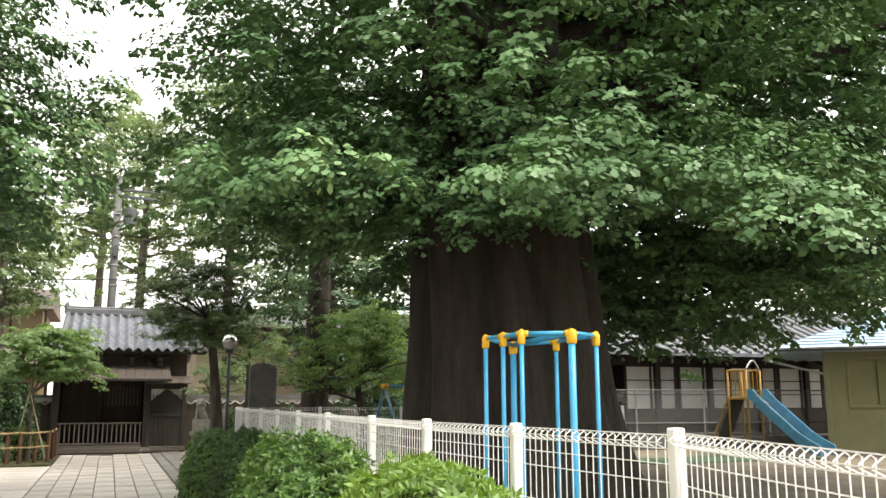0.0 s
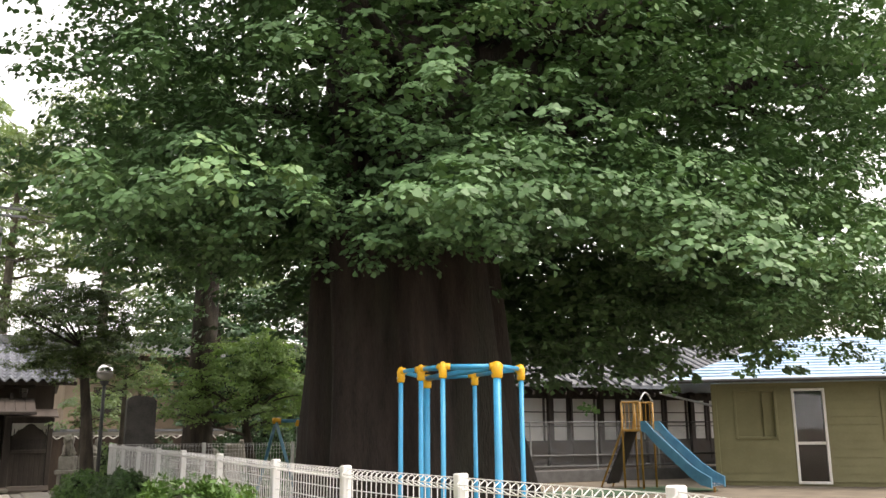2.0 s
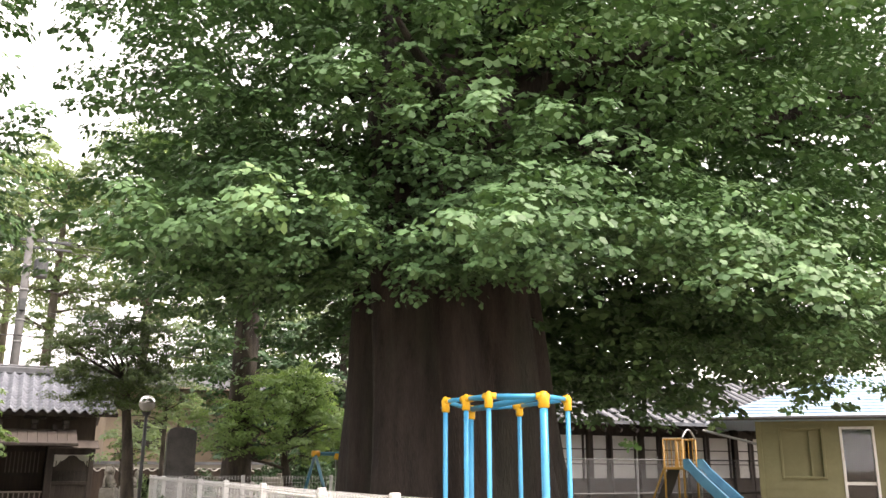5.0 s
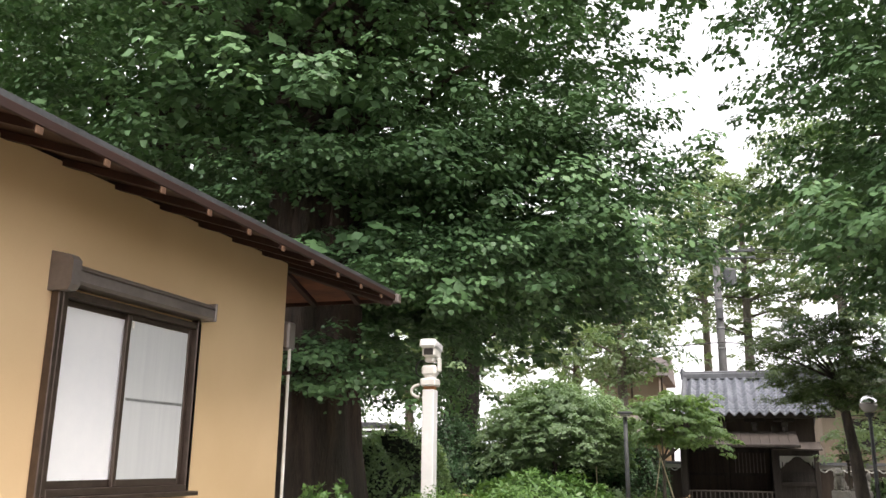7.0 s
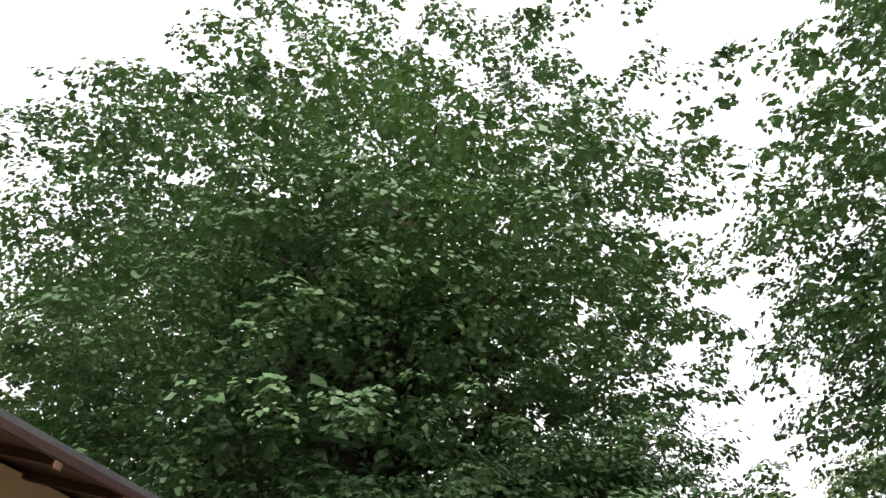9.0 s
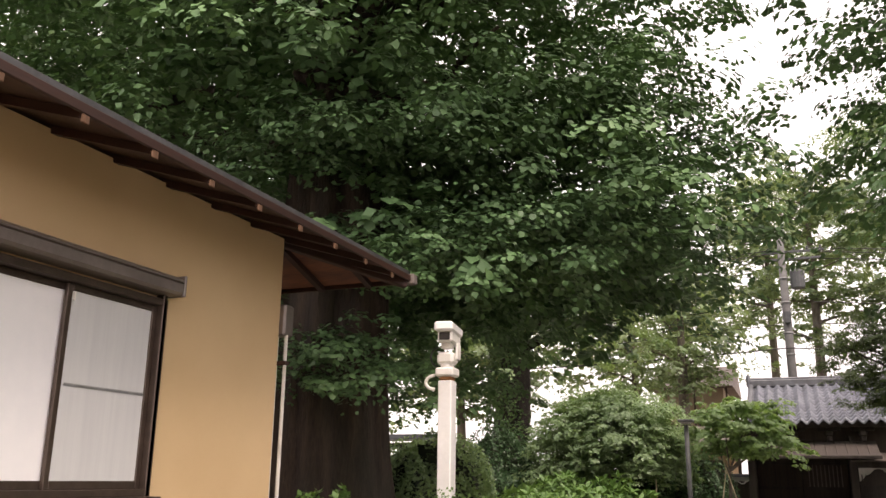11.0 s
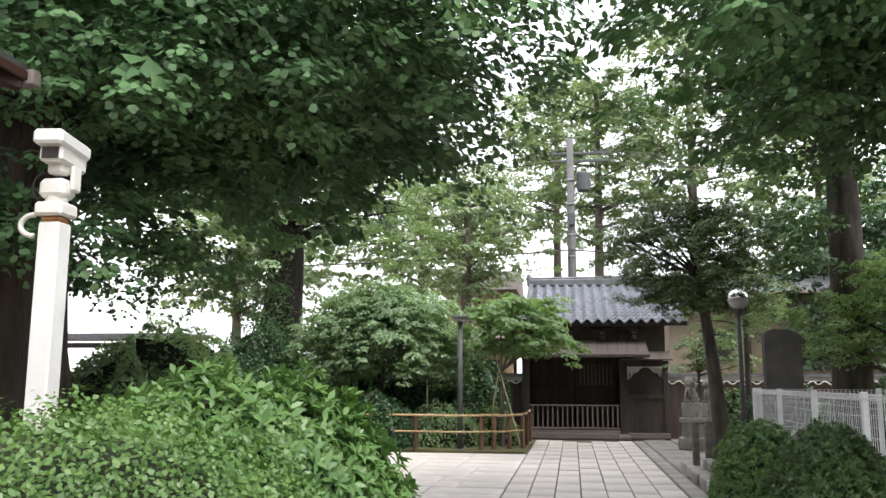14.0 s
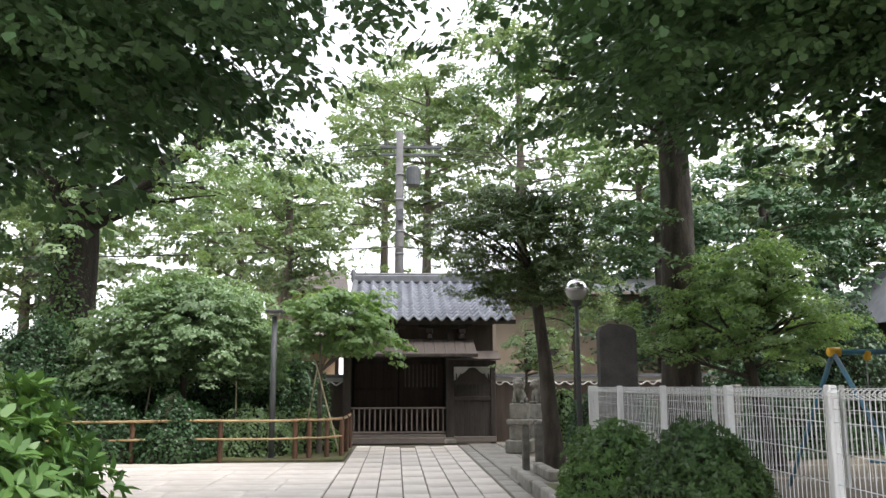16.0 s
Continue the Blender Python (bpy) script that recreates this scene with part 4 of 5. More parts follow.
def field(xs, ys, z, n, r, t, seed, dome_=0.0):
    """Boughs scattered over a rectangle of the plan, underside at about z, rising by dome_ towards the middle."""
    g = random.Random(seed)
    out = []
    for k in range(n):
        u, v = (k * 0.7549 + g.uniform(-0.05, 0.05)) % 1, (k * 0.5698 + g.uniform(-0.05, 0.05)) % 1
        lift = dome_ * (1 - max(abs(2 * u - 1), abs(2 * v - 1)))
        out.append((xs[0] + (xs[1] - xs[0]) * u, ys[0] + (ys[1] - ys[0]) * v, z + lift + g.uniform(0, 0.5), r * g.uniform(0.75, 1.2), t))
    return out


pads = shell((6.4, 11.8, 7.8), (6.6, 5.7, 5.6), 230, 0.95, 0.24, -0.9, clear_ginkgo, 0.25)
pads += shell((6.2, 12.2, 7.6), (5.0, 4.6, 5.0), 170, 1.1, 0.5, -0.85, clear_ginkgo, 0.25)
pads += shell((6.0, 12.4, 7.2), (3.6, 3.2, 4.0), 110, 1.2, 0.65, -0.85, clear_ginkgo, 0.4)
pads += shell((10.8, 10.5, 7.0), (3.2, 3.4, 4.2), 60, 1.0, 0.3, -0.95, None, 0.3) + shell((10.8, 11.0, 6.8), (2.2, 2.4, 3.4), 40, 1.1, 0.65, -0.95, None, 0.4)
pads += [(2.6, 6.6, 2.95, 0.6, 0.25), (3.1, 6.9, 3.1, 0.6, 0.25), (3.6, 7.2, 3.2, 0.8, 0.3), (1.5, 7.6, 3.3, 0.7, 0.25), (0.9, 8.3, 3.3, 0.7, 0.25), (5.2, 6.6, 2.85, 0.75, 0.3), (6.3, 6.6, 2.9, 0.8, 0.3), (7.4, 6.5, 3.0, 0.8, 0.3), (8.6, 7.0, 3.0, 0.9, 0.3), (10.0, 8.5, 3.1, 0.9, 0.3)]
# low boughs over the path side, over the playground and behind the trunk
pads += field((1.3, 4.2), (9.2, 13.2), 3.2, 26, 0.75, 0.3, 1, 0.5) + field((2.0, 4.6), (10.5, 14.0), 3.9, 18, 0.95, 0.5, 2, 0.6)
pads += field((0.4, 1.6), (9.3, 12.5), 3.4, 7, 0.6, 0.3, 21) + field((0.5, 1.8), (9.3, 12.5), 4.4, 7, 0.65, 0.3, 22) + field((0.5, 1.9), (9.5, 12.8), 5.5, 7, 0.7, 0.3, 23) + field((1.4, 3.0), (11.0, 13.6), 4.2, 10, 0.9, 0.5, 24, 1.0)
pads += field((2.5, 4.8), (11.0, 13.6), 4.1, 18, 0.9, 0.65, 27, 0.4)
pads += field((3.5, 10.5), (7.2, 9.6), 3.1, 30, 0.85, 0.3, 3, 0.5) + field((4.0, 11.0), (8.6, 10.8), 3.8, 30, 1.0, 0.5, 4, 0.5)
pads += field((7.0, 10.8), (10.8, 15.8), 2.55, 34, 0.9, 0.45, 5, 0.4) + field((7.0, 12.0), (11.5, 16.0), 3.3, 40, 1.0, 0.65, 6, 0.5) + field((10.8, 14.0), (9.5, 14.0), 3.4, 18, 0.9, 0.46, 9, 0.4) + field((9.2, 13.6), (11.5, 14.5), 3.3, 24, 1.0, 0.65, 20, 0.4)
pads += field((7.2, 10.2), (12.0, 14.2), 2.15, 16, 0.75, 0.45, 10, 0.2) + field((3.6, 7.6), (13.0, 14.2), 3.0, 16, 0.9, 0.5, 7, 0.4) + field((8.2, 11.5), (7.6, 10.6), 2.6, 20, 0.75, 0.3, 8)
pads = [(x, y, z, r, max(t, 0.46) if z > 8.2 else t) for k, (x, y, z, r, t) in enumerate(pads) if (z < 9.6 or k % 2) and (y < 15.5 or z < 5 or k % 2) and not (y > 14.8 and x < 8.0 and z < 9.0)]
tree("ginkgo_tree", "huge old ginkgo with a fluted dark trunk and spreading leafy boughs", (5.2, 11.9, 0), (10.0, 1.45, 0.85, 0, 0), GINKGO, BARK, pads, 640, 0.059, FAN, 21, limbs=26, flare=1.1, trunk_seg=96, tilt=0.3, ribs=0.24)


def clear_left(x, y, z):
    return (x < (-1.2 if z > 3.9 else -1.0) or z > 8.6) and not (y < 9.2 and z < 3.9 - 0.31 * (x + 3.1) + 0.9)


pads = shell((-5.6, 11.8, 8.4), (5.6, 5.2, 6.2), 220, 1.0, 0.26, -0.88, clear_left, 0.25)
pads += shell((-5.6, 12.0, 8.0), (4.5, 4.2, 5.2), 190, 1.1, 0.5, -0.85, clear_left, 0.25)
pads += shell((-9.6, 12.6, 8.6), (3.4, 3.4, 4.6), 100, 1.1, 0.5, -0.9, clear_left, 0.3)
pads += shell((-5.4, 12.0, 7.4), (2.8, 2.6, 4.0), 90, 1.2, 0.65, -0.85, clear_left, 0.4)
# the broad low bough that reaches out over the path
pads += field((-3.7, -1.1), (9.5, 11.2), 3.1, 24, 0.62, 0.26, 11, 0.4) + field((-4.4, -1.5), (9.8, 13.4), 3.25, 40, 0.8, 0.32, 12, 0.5) + field((-5.6, -2.6), (11.9, 14.2), 3.6, 34, 0.95, 0.65, 13, 0.5)
pads += [(-0.9, 10.3, 3.2, 0.5, 0.2), (-0.65, 10.7, 3.4, 0.45, 0.2), (-0.5, 10.2, 3.6, 0.42, 0.2)]
pads += field((-6.5, -2.9), (12.0, 13.8), 3.15, 22, 0.85, 0.65, 19, 0.3)
pads += field((-1.7, -0.6), (9.8, 12.0), 3.7, 12, 0.55, 0.28, 25, 0.4) + field((-2.2, -0.8), (10.0, 13.0), 4.5, 12, 0.7, 0.3, 26, 0.5)
pads += field((-3.0, -1.5), (11.2, 13.2), 3.65, 14, 0.75, 0.65, 28, 0.3)
pads += field((-5.9, -3.9), (10.2, 10.7), 1.95, 18, 0.55, 0.3, 14, 0.7)
pads += [(-4.3, 11.4, 2.5, 0.8, 0.4), (-3.9, 12.2, 3.0, 0.9, 0.4), (-5.0, 13.2, 2.9, 0.9, 0.4), (-4.2, 12.6, 3.4, 0.9, 0.4)]
# the second field, at z 6.7, is added overhead to shade the crown's front
pads += field((-5.8, -1.6), (9.8, 12.0), 4.5, 26, 0.95, 0.32, 15, 0.6) + field((-5.6, -1.4), (7.4, 10.4), 6.7, 16, 1.1, 0.46, 16, 0.5)
pads += field((-6.8, -2.2), (13.4, 16.0), 4.6, 20, 1.2, 0.5, 17, 0.5) + field((-7.1, -4.2), (13.2, 14.8), 2.3, 14, 0.75, 0.3, 18)
pads = [(x, y, z, r, max(t, 0.46) if z > 8.2 else t) for k, (x, y, z, r, t) in enumerate(pads) if (z < 9.6 or k % 2) and (y < 14.5 or z < 4.8 or k % 2) and not (y < 9.3 and z < 4.4)]
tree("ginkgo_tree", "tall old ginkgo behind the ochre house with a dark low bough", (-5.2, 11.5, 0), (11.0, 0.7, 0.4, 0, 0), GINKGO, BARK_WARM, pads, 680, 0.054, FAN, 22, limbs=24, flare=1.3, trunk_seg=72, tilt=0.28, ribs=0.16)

pads = shell((-7.5, 25.5, 6.9), (4.4, 3.0, 2.6), 70, 0.9, 0.3, -0.95, None, 0.3)
tree("weeping_tree", "broad ivy-clad tree with arching limbs and hanging foliage", (-7.55, 25.2, 0), (5.2, 0.62, 0.4, 0.2, 0), GARDEN_LEAF, BARK, pads, 520, 0.1, OVAL, 23, limbs=14, droop=0.9)
tree("clipped_evergreen", "layered dark clipped podocarpus in front of the gate", (2.1, 18.9, 0), (3.0, 0.14, 0.07, -0.3, 0), PINE_LEAF, BARK_DARK, shell((1.58, 18.8, 3.25), (1.2, 0.8, 1.0), 34, 0.38, 0.16, -0.95, None, 0.35) + shell((1.6, 18.8, 3.2), (0.6, 0.5, 0.6), 8, 0.4, 0.2), 6500, 0.053, LANCE, 24, limbs=14, spray=0.1, droop=0.1)
tree("cedar_tree", "tall dark tree with upright trunk behind the fence", (3.98, 18.9, 0), (8.0, 0.3, 0.17, 0.1, 0), CEDAR_LEAF, BARK_DARK, shell((3.6, 19.1, 6.9), (2.0, 1.8, 2.3), 36, 0.8, 0.3, -0.9, None, 0.35) + [(2.75 + 0.3 * (k % 3), 18.2 + 0.2 * (k % 2), 3.1 + 0.5 * (k // 3), 0.5, 0.2) for k in range(6)], 900, 0.09, OVAL, 25, limbs=14)
tree("plum_tree", "bushy plum tree with a crooked bare trunk", (5.1, 18.2, 0), (1.7, 0.12, 0.07, -0.35, 0), PLUM_LEAF, BARK_DARK, shell((4.75, 18.2, 1.95), (1.6, 0.8, 0.65), 36, 0.4, 0.15, -0.8, None, 0.4) + shell((4.95, 18.3, 2.7), (1.05, 0.6, 0.62), 24, 0.4, 0.15, -0.8, None, 0.4), 2600, 0.055, OVAL, 26, limbs=14, spray=0.12, droop=0.0)
tree("round_garden_tree", "large rounded garden tree behind the bamboo rail", (-4.2, 22.4, 0), (1.6, 0.09, 0.06, 0, 0), GARDEN_LEAF, BARK_DARK, shell((-4.15, 22.4, 2.12), (1.6, 1.1, 1.1), 90, 0.4, 0.16, -0.7, None, 0.1) + shell((-4.15, 22.4, 2.0), (1.1, 0.8, 0.85), 30, 0.65, 0.45, -0.7), 3600, 0.06, OVAL, 27, limbs=10, spray=0.13, droop=0.3)
tree("maple_tree", "small staked maple with pale leaves", (-1.6, 21.6, 0), (1.5, 0.05, 0.03, 0, 0), PLUM_LEAF, BARK_PALE, shell((-1.32, 21.6, 2.25), (0.95, 0.7, 0.68), 32, 0.36, 0.18, -0.85, None, 0.35), 2800, 0.06, FAN, 28, limbs=8, spray=0.13, droop=0.2)
for k, (x, y, h, r) in enumerate(((-3.5, 31.5, 9.0, 2.2), (0.9, 38, 15.0, 3.4), (4.2, 36, 16.0, 3.4), (-6.5, 40, 11.0, 4.0), (8.0, 34, 10.0, 3.5), (-13, 36, 9.0, 4.0), (13.5, 32, 10.5, 4.0), (-0.8, 44, 17.0, 3.5))):
    pads = shell((x, y, h * 0.69), (r, r * 0.8, h * 0.29), 60, r * 0.23, r * 0.12, -0.95, None, 0.5)
    tree("background_tree", "tall light-green tree beyond the boundary wall", (x, y, 0), (h * 0.85, 0.26, 0.08, 0, 0), PALE_LEAF, BARK_PALE, pads, 520, 0.14, OVAL, 40 + k, limbs=16, spray=0.32, droop=1.0)


for k, (x, y, h, r) in enumerate(((9.3, 27.5, 7.5, 2.4), (6.4, 27.2, 6.5, 1.8), (14.0, 28.5, 8.0, 3.0), (-13.0, 17.5, 15.0, 4.2))):
    tree("evergreen_tree", "dark evergreen standing behind the old trees", (x, y, 0), (h * 0.8, 0.22, 0.08, 0, 0), DARK_LEAF, BARK_DARK, shell((x, y, h * 0.58), (r, r * 0.8, h * 0.4), 50, r * 0.33, r * 0.12, -0.95, None, 0.3), 420, 0.13, OVAL, 80 + k, limbs=8, spray=0.28)
tree("young_maple", "thin pale-leaved maple beside the gate", (2.35, 23.3, 0), (1.5, 0.04, 0.025, 0, 0), PALE_LEAF, BARK_DARK, shell((2.65, 23.2, 1.85), (0.8, 0.5, 0.45), 16, 0.32, 0.15, -0.9, None, 0.4), 1300, 0.06, FAN, 91, limbs=10, spray=0.13)
tree("willow_tree", "light green drooping tree behind the garden lamp", (3.0, 21.6, 0), (2.6, 0.07, 0.04, 0, 0), PALE_LEAF, BARK_DARK, shell((3.0, 21.6, 2.75), (0.9, 0.6, 0.6), 22, 0.36, 0.2, -0.9, None, 0.3), 2200, 0.06, LANCE, 92, limbs=10, spray=0.13, droop=1.2)


def ivy(base, r, z0, z1, n, seed):
    g = np.random.default_rng(seed)
    a, z = g.random(n) * 2 * math.pi, z0 + (z1 - z0) * g.random(n)
    w = r * (1 - 0.06 * z) + g.random(n) * 0.08
    d = np.stack([np.cos(a), np.sin(a), 0.3 + 0 * a], 1)
    p = np.stack([base[0] + w * np.cos(a), base[1] + w * np.sin(a), z], 1)
    ob = new("ivy", leaf_mesh("ivy", p, d, 0.09, OVAL, BOX_LEAF, seed, 0.5))
    tagged(ob, "dark ivy climbing the trunk of the weeping tree", "ivy", "", "stuff")


ivy((-7.5, 25.2), 0.66, 0.3, 4.9, 5200, 93)


# ---- things in front of the gate ----
def bamboo_rail():
    ob = thing("bamboo_rail", "low garden rail of dry bamboo tied to brown posts", "fence")
    stops = [(-7.2, 20.25), (-5.85, 20.3), (-4.46, 20.34), (-3.08, 20.4), (-1.9, 20.55), (-1.68, 20.62), (-1.41, 20.86), (-1.18, 21.07), (-1.15, 22.0), (-1.14, 23.0)]
    for x, y in stops:
        p = part("post", Geo().lathe((x, y, 0), [(0.042, -0.02), (0.043, 0.3), (0.04, 0.66), (0.036, 0.68)], 10), POST_WOOD, ob)
        part("cord", Geo().lathe((x, y, 0.62), [(0.047, 0), (0.05, 0.02), (0.047, 0.04)], 8), CABLE, p)
    for z, r in ((0.645, 0.021), (0.355, 0.017)):
        for k in range(len(stops) - 1):
            (xa, ya), (xb, yb) = stops[k], stops[k + 1]
            if z < 0.5 and k > 6:
                continue
            n = max(2, int(math.hypot(xb - xa, yb - ya) / 0.3))
            pts, rs_ = [], []
            for i in range(n + 1):
                for d in (-0.012, 0.0, 0.012):
                    f = i / n + d
                    if 0 <= f <= 1:
                        pts.append((xa + (xb - xa) * f, ya + (yb - ya) * f - 0.05, z + 0.006 * math.sin(k * 3 + f * 3)))
                        rs_.append(r + (0.004 if d == 0 else 0))
            part("bamboo_pole", Geo().tube(pts, rs_, 8), BAMBOO, ob, smooth=True)
    return ob


bamboo_rail()


def park_lamp():
    ob = thing("park_lamp", "slim grey-green lamp post with a flat square head", "lamp post", (-2.3, 20.66, 0))
    part("pole", Geo().tube([(0, 0, 0), (0, 0, 2.36)], [0.05, 0.046], 12), GREY_POST, ob, smooth=True)
    part("base_plate", Geo().box((0, 0, 0.02), (0.2, 0.2, 0.04), 0.006), GREY_POST, ob)
    part("head", Geo().box((0, 0, 2.44), (0.3, 0.3, 0.05), 0.012), GREY_POST, ob)
    part("diffuser", Geo().box((0, 0, 2.395), (0.2, 0.2, 0.05), 0.012), OPAL, ob)
    return ob


park_lamp()


def lion_dog(x, y, rz, h0):
    ob = thing("lion_dog_pedestal", "two-stage weathered granite pedestal", "pedestal", (x, y, 0), rz, group="guardian pair")
    part("base", Geo().box((0, 0, 0.12), (0.46, 0.46, 0.24), 0.025), STONE, ob)
    part("shaft", Geo().box((0, 0, 0.24 + (h0 - 0.36) / 2), (0.33, 0.33, h0 - 0.36), 0.02), STONE, ob)
    part("cap", Geo().box((0, 0, h0 - 0.07), (0.42, 0.42, 0.1), 0.02), STONE, ob)
    part("block", Geo().box((0, 0, h0 + 0.12), (0.31, 0.34, 0.28), 0.02), STONE, ob)
    bm = bmesh.new()
    def ball(c, s):
        bmesh.ops.create_icosphere(bm, subdivisions=2, radius=1, matrix=Matrix.LocRotScale(c, None, s))
    ball((0, 0.05, 0.12), (0.11, 0.14, 0.12))
    ball((0, -0.02, 0.22), (0.095, 0.1, 0.14))
    ball((0, -0.09, 0.37), (0.085, 0.09, 0.085))
    ball((0, -0.165, 0.345), (0.05, 0.045, 0.04))
    ball((0.065, -0.06, 0.43), (0.025, 0.03, 0.04))
    ball((-0.065, -0.06, 0.43), (0.025, 0.03, 0.04))
    ball((0, 0.17, 0.27), (0.05, 0.05, 0.12))
    for s in (-1, 1):
        ball((0.07 * s, -0.11, 0.12), (0.032, 0.035, 0.14))
        ball((0.07 * s, -0.13, 0.02), (0.042, 0.06, 0.03))
        ball((0.095 * s, 0.06, 0.05), (0.05, 0.09, 0.055))
        ball((0.08 * s, -0.04, 0.33), (0.035, 0.05, 0.09))
    for v in bm.verts:
        v.co += v.normal * 0.012 * noise.noise(v.co * 22)
    me = bpy.data.meshes.new("lion_dog")
    bm.to_mesh(me)
    bm.free()
    me.materials.append(STONE)
    me.shade_smooth()
    st = new("lion_dog", me)
    st.matrix_world = pose(x, y, h0 + 0.26, 0, 0, rz)
    tagged(st, "weathered stone guardian lion-dog seated on its pedestal", "statue", "guardian pair")


lion_dog(1.98, 21.75, -20, 0.62)
lion_dog(2.45, 22.3, -70, 0.6)


def stone_post(x, y, h, w):
    ob = thing("stone_post", "short dark square stone bollard beside the path", "bollard", (x, y, 0), group="stone bollards")
    part("shaft", Geo().box((0, 0, h / 2), (w, w, h), 0.012), BOLLARD, ob)
    part("cap", Geo().lathe((0, 0, h), [(w * 0.62, 0), (w * 0.5, 0.015), (0.01, 0.035)], 4, pose(0, 0, 0, 0, 0, 45)), BOLLARD, ob)


stone_post(1.6, 18.6, 0.62, 0.1)
stone_post(1.78, 18.5, 0.6, 0.11)
stone_post(1.95, 19.4, 0.62, 0.16)
LX, LY = 4.35, 19.35
lantern = thing("stone_lantern", "small mossy stone lantern with a rounded cap", "lantern", (LX, LY, 0))
part("shaft", Geo().lathe((0, 0, 0), [(0.2, 0), (0.21, 0.12), (0.13, 0.16), (0.11, 0.62), (0.15, 0.68)], 12), STONE, lantern, smooth=True)
part("light_box", Geo().box((0, 0, 0.8), (0.24, 0.24, 0.24), 0.03), STONE, lantern)
part("cap", Geo().lathe((0, 0, 0.92), [(0.24, 0), (0.25, 0.03), (0.16, 0.1), (0.06, 0.15), (0.07, 0.2), (0.01, 0.25)], 12), STONE, lantern, smooth=True)
for px, py, pw, ph in ((4.9, 19.5, 0.34, 1.12), (5.2, 19.8, 0.16, 1.2)):
    tablet = thing("stone_tablet", "upright grey-brown stone tablet behind the monument", "tablet", (px, py, 0), 12, group="stone tablets")
    part("slab", Geo().box((0, 0, ph / 2), (pw, 0.16, ph), 0.03), STONE, tablet)
    part("foot", Geo().box((0, 0, 0.07), (pw + 0.14, 0.32, 0.14), 0.02), BOLLARD, tablet)
tagged(part("stone_rail", Geo().box((1.72, 17.7, 0.07), (0.14, 1.2, 0.14), 0.02), STONE), "low dark stone edging by the bollards", "edging")


def cctv():
    ob = thing("camera_pole", "white square pole carrying a weathered surveillance camera", "camera pole", (-2.6, 8.5, -0.05))
    part("pole", Geo().box((0, 0, 1.01), (0.105, 0.105, 2.02), 0.008), WHITE, ob)
    part("rust_collar", Geo().box((0, 0, 2.035), (0.1, 0.1, 0.03), 0.015), RUST, ob, "rusty collar at the pole top")
    part("mount_plate", Geo().box((0.0, 0, 2.08), (0.14, 0.14, 0.065), 0.012), OFFWHITE, ob)
    hd = part("pan_head", Geo().box((0.0, 0, 2.18), (0.13, 0.12, 0.09), 0.02).lathe((0, 0, 2.11), [(0.05, 0), (0.05, 0.04)], 14).box((0.075, 0.02, 2.23), (0.02, 0.07, 0.12), 0.008), OFFWHITE, ob)
    part("bracket", Geo().box((0.0, 0, 2.275), (0.08, 0.07, 0.05), 0.01), OFFWHITE, ob)
    m = pose(0.0, 0.03, 2.335, 0, 3, 96)
    part("housing", Geo().box((0, 0, 0.0), (0.25, 0.11, 0.09), 0.012, m), OFFWHITE, ob)
    part("sunshade", Geo().box((-0.02, 0, 0.06), (0.3, 0.14, 0.07), 0.014, m), WHITE, ob)
    part("lens_window", Geo().box((-0.126, 0, -0.008), (0.006, 0.08, 0.055), 0.003, m), DIM, ob)
    loop = [(-0.09 - 0.07 * math.sin(a), -0.02, 2.06 - 0.05 + 0.05 * math.cos(a)) for a in [math.pi * k / 10 for k in range(11)]]
    part("conduit", Geo().tube(loop, 0.013, 8), OFFWHITE, ob, smooth=True)
    cable = [(-0.08 - 0.06 * math.sin(a), 0.02, 2.2 + 0.07 * math.cos(a)) for a in [math.pi * k / 8 for k in range(9)]]
    part("cable", Geo().tube(cable, 0.006, 6), CABLE, ob, smooth=True)
    return ob


cctv()


# ---- playground ----
def swing():
    ob = thing("swing_set", "faded teal swing frame with orange joints", "swing", (4.36, 15.07, 0))
    H = 1.53
    part("top_bar", Geo().tube([(0, 0, H), (3.2, -0.2, H)], 0.03, 10), TEAL, ob, smooth=True)
    for x, y in ((0, 0), (3.2, -0.2)):
        part("joint", Geo().tube([(x - 0.05, y, H), (x + 0.07, y, H)], 0.05, 12), YELLOW, ob, smooth=True)
        for s in (-1, 1):
            part("leg", Geo().tube([(x, y, H), (x + 0.05, y + 1.35 * s, -0.02)], 0.026, 10), TEAL, ob, smooth=True)
    for x in (0.35, 0.65, 1.7, 2.0):
        part("hanger", Geo().box((x, -0.02 - 0.05 * x / 1.6, H - 0.04), (0.06, 0.07, 0.1), 0.012), YELLOW, ob)
        part("chain", Geo().tube([(x, -0.03 * x, H - 0.08), (x, -0.03 * x, 0.42)], 0.008, 6), GALV, ob)
    for x in (0.5, 1.85):
        part("seat", Geo().box((x, -0.03 * x, 0.4), (0.38, 0.16, 0.03), 0.01), SLIDE_BLUE, ob)
    return ob


swing()


def slide():
    ob = thing("slide", "playground slide with a blue chute and mustard ladder rails", "slide", (13.95, 17.27, 0), -74)
    H = 1.36
    part("platform", Geo().box((0, 0, H - 0.03), (0.55, 0.62, 0.06), 0.01), MUSTARD, ob)
    for x in (-0.25, 0.25):
        for y in (-0.28, 0.28):
            part("platform_post", Geo().tube([(x, y, 0), (x, y, H + 0.62)], 0.024, 8), MUSTARD, ob, smooth=True)
    for y in (-0.28, 0.28):
        part("guard_rail", Geo().tube([(-0.25, y, H + 0.62), (0.25, y, H + 0.62)], 0.022, 8), MUSTARD, ob)
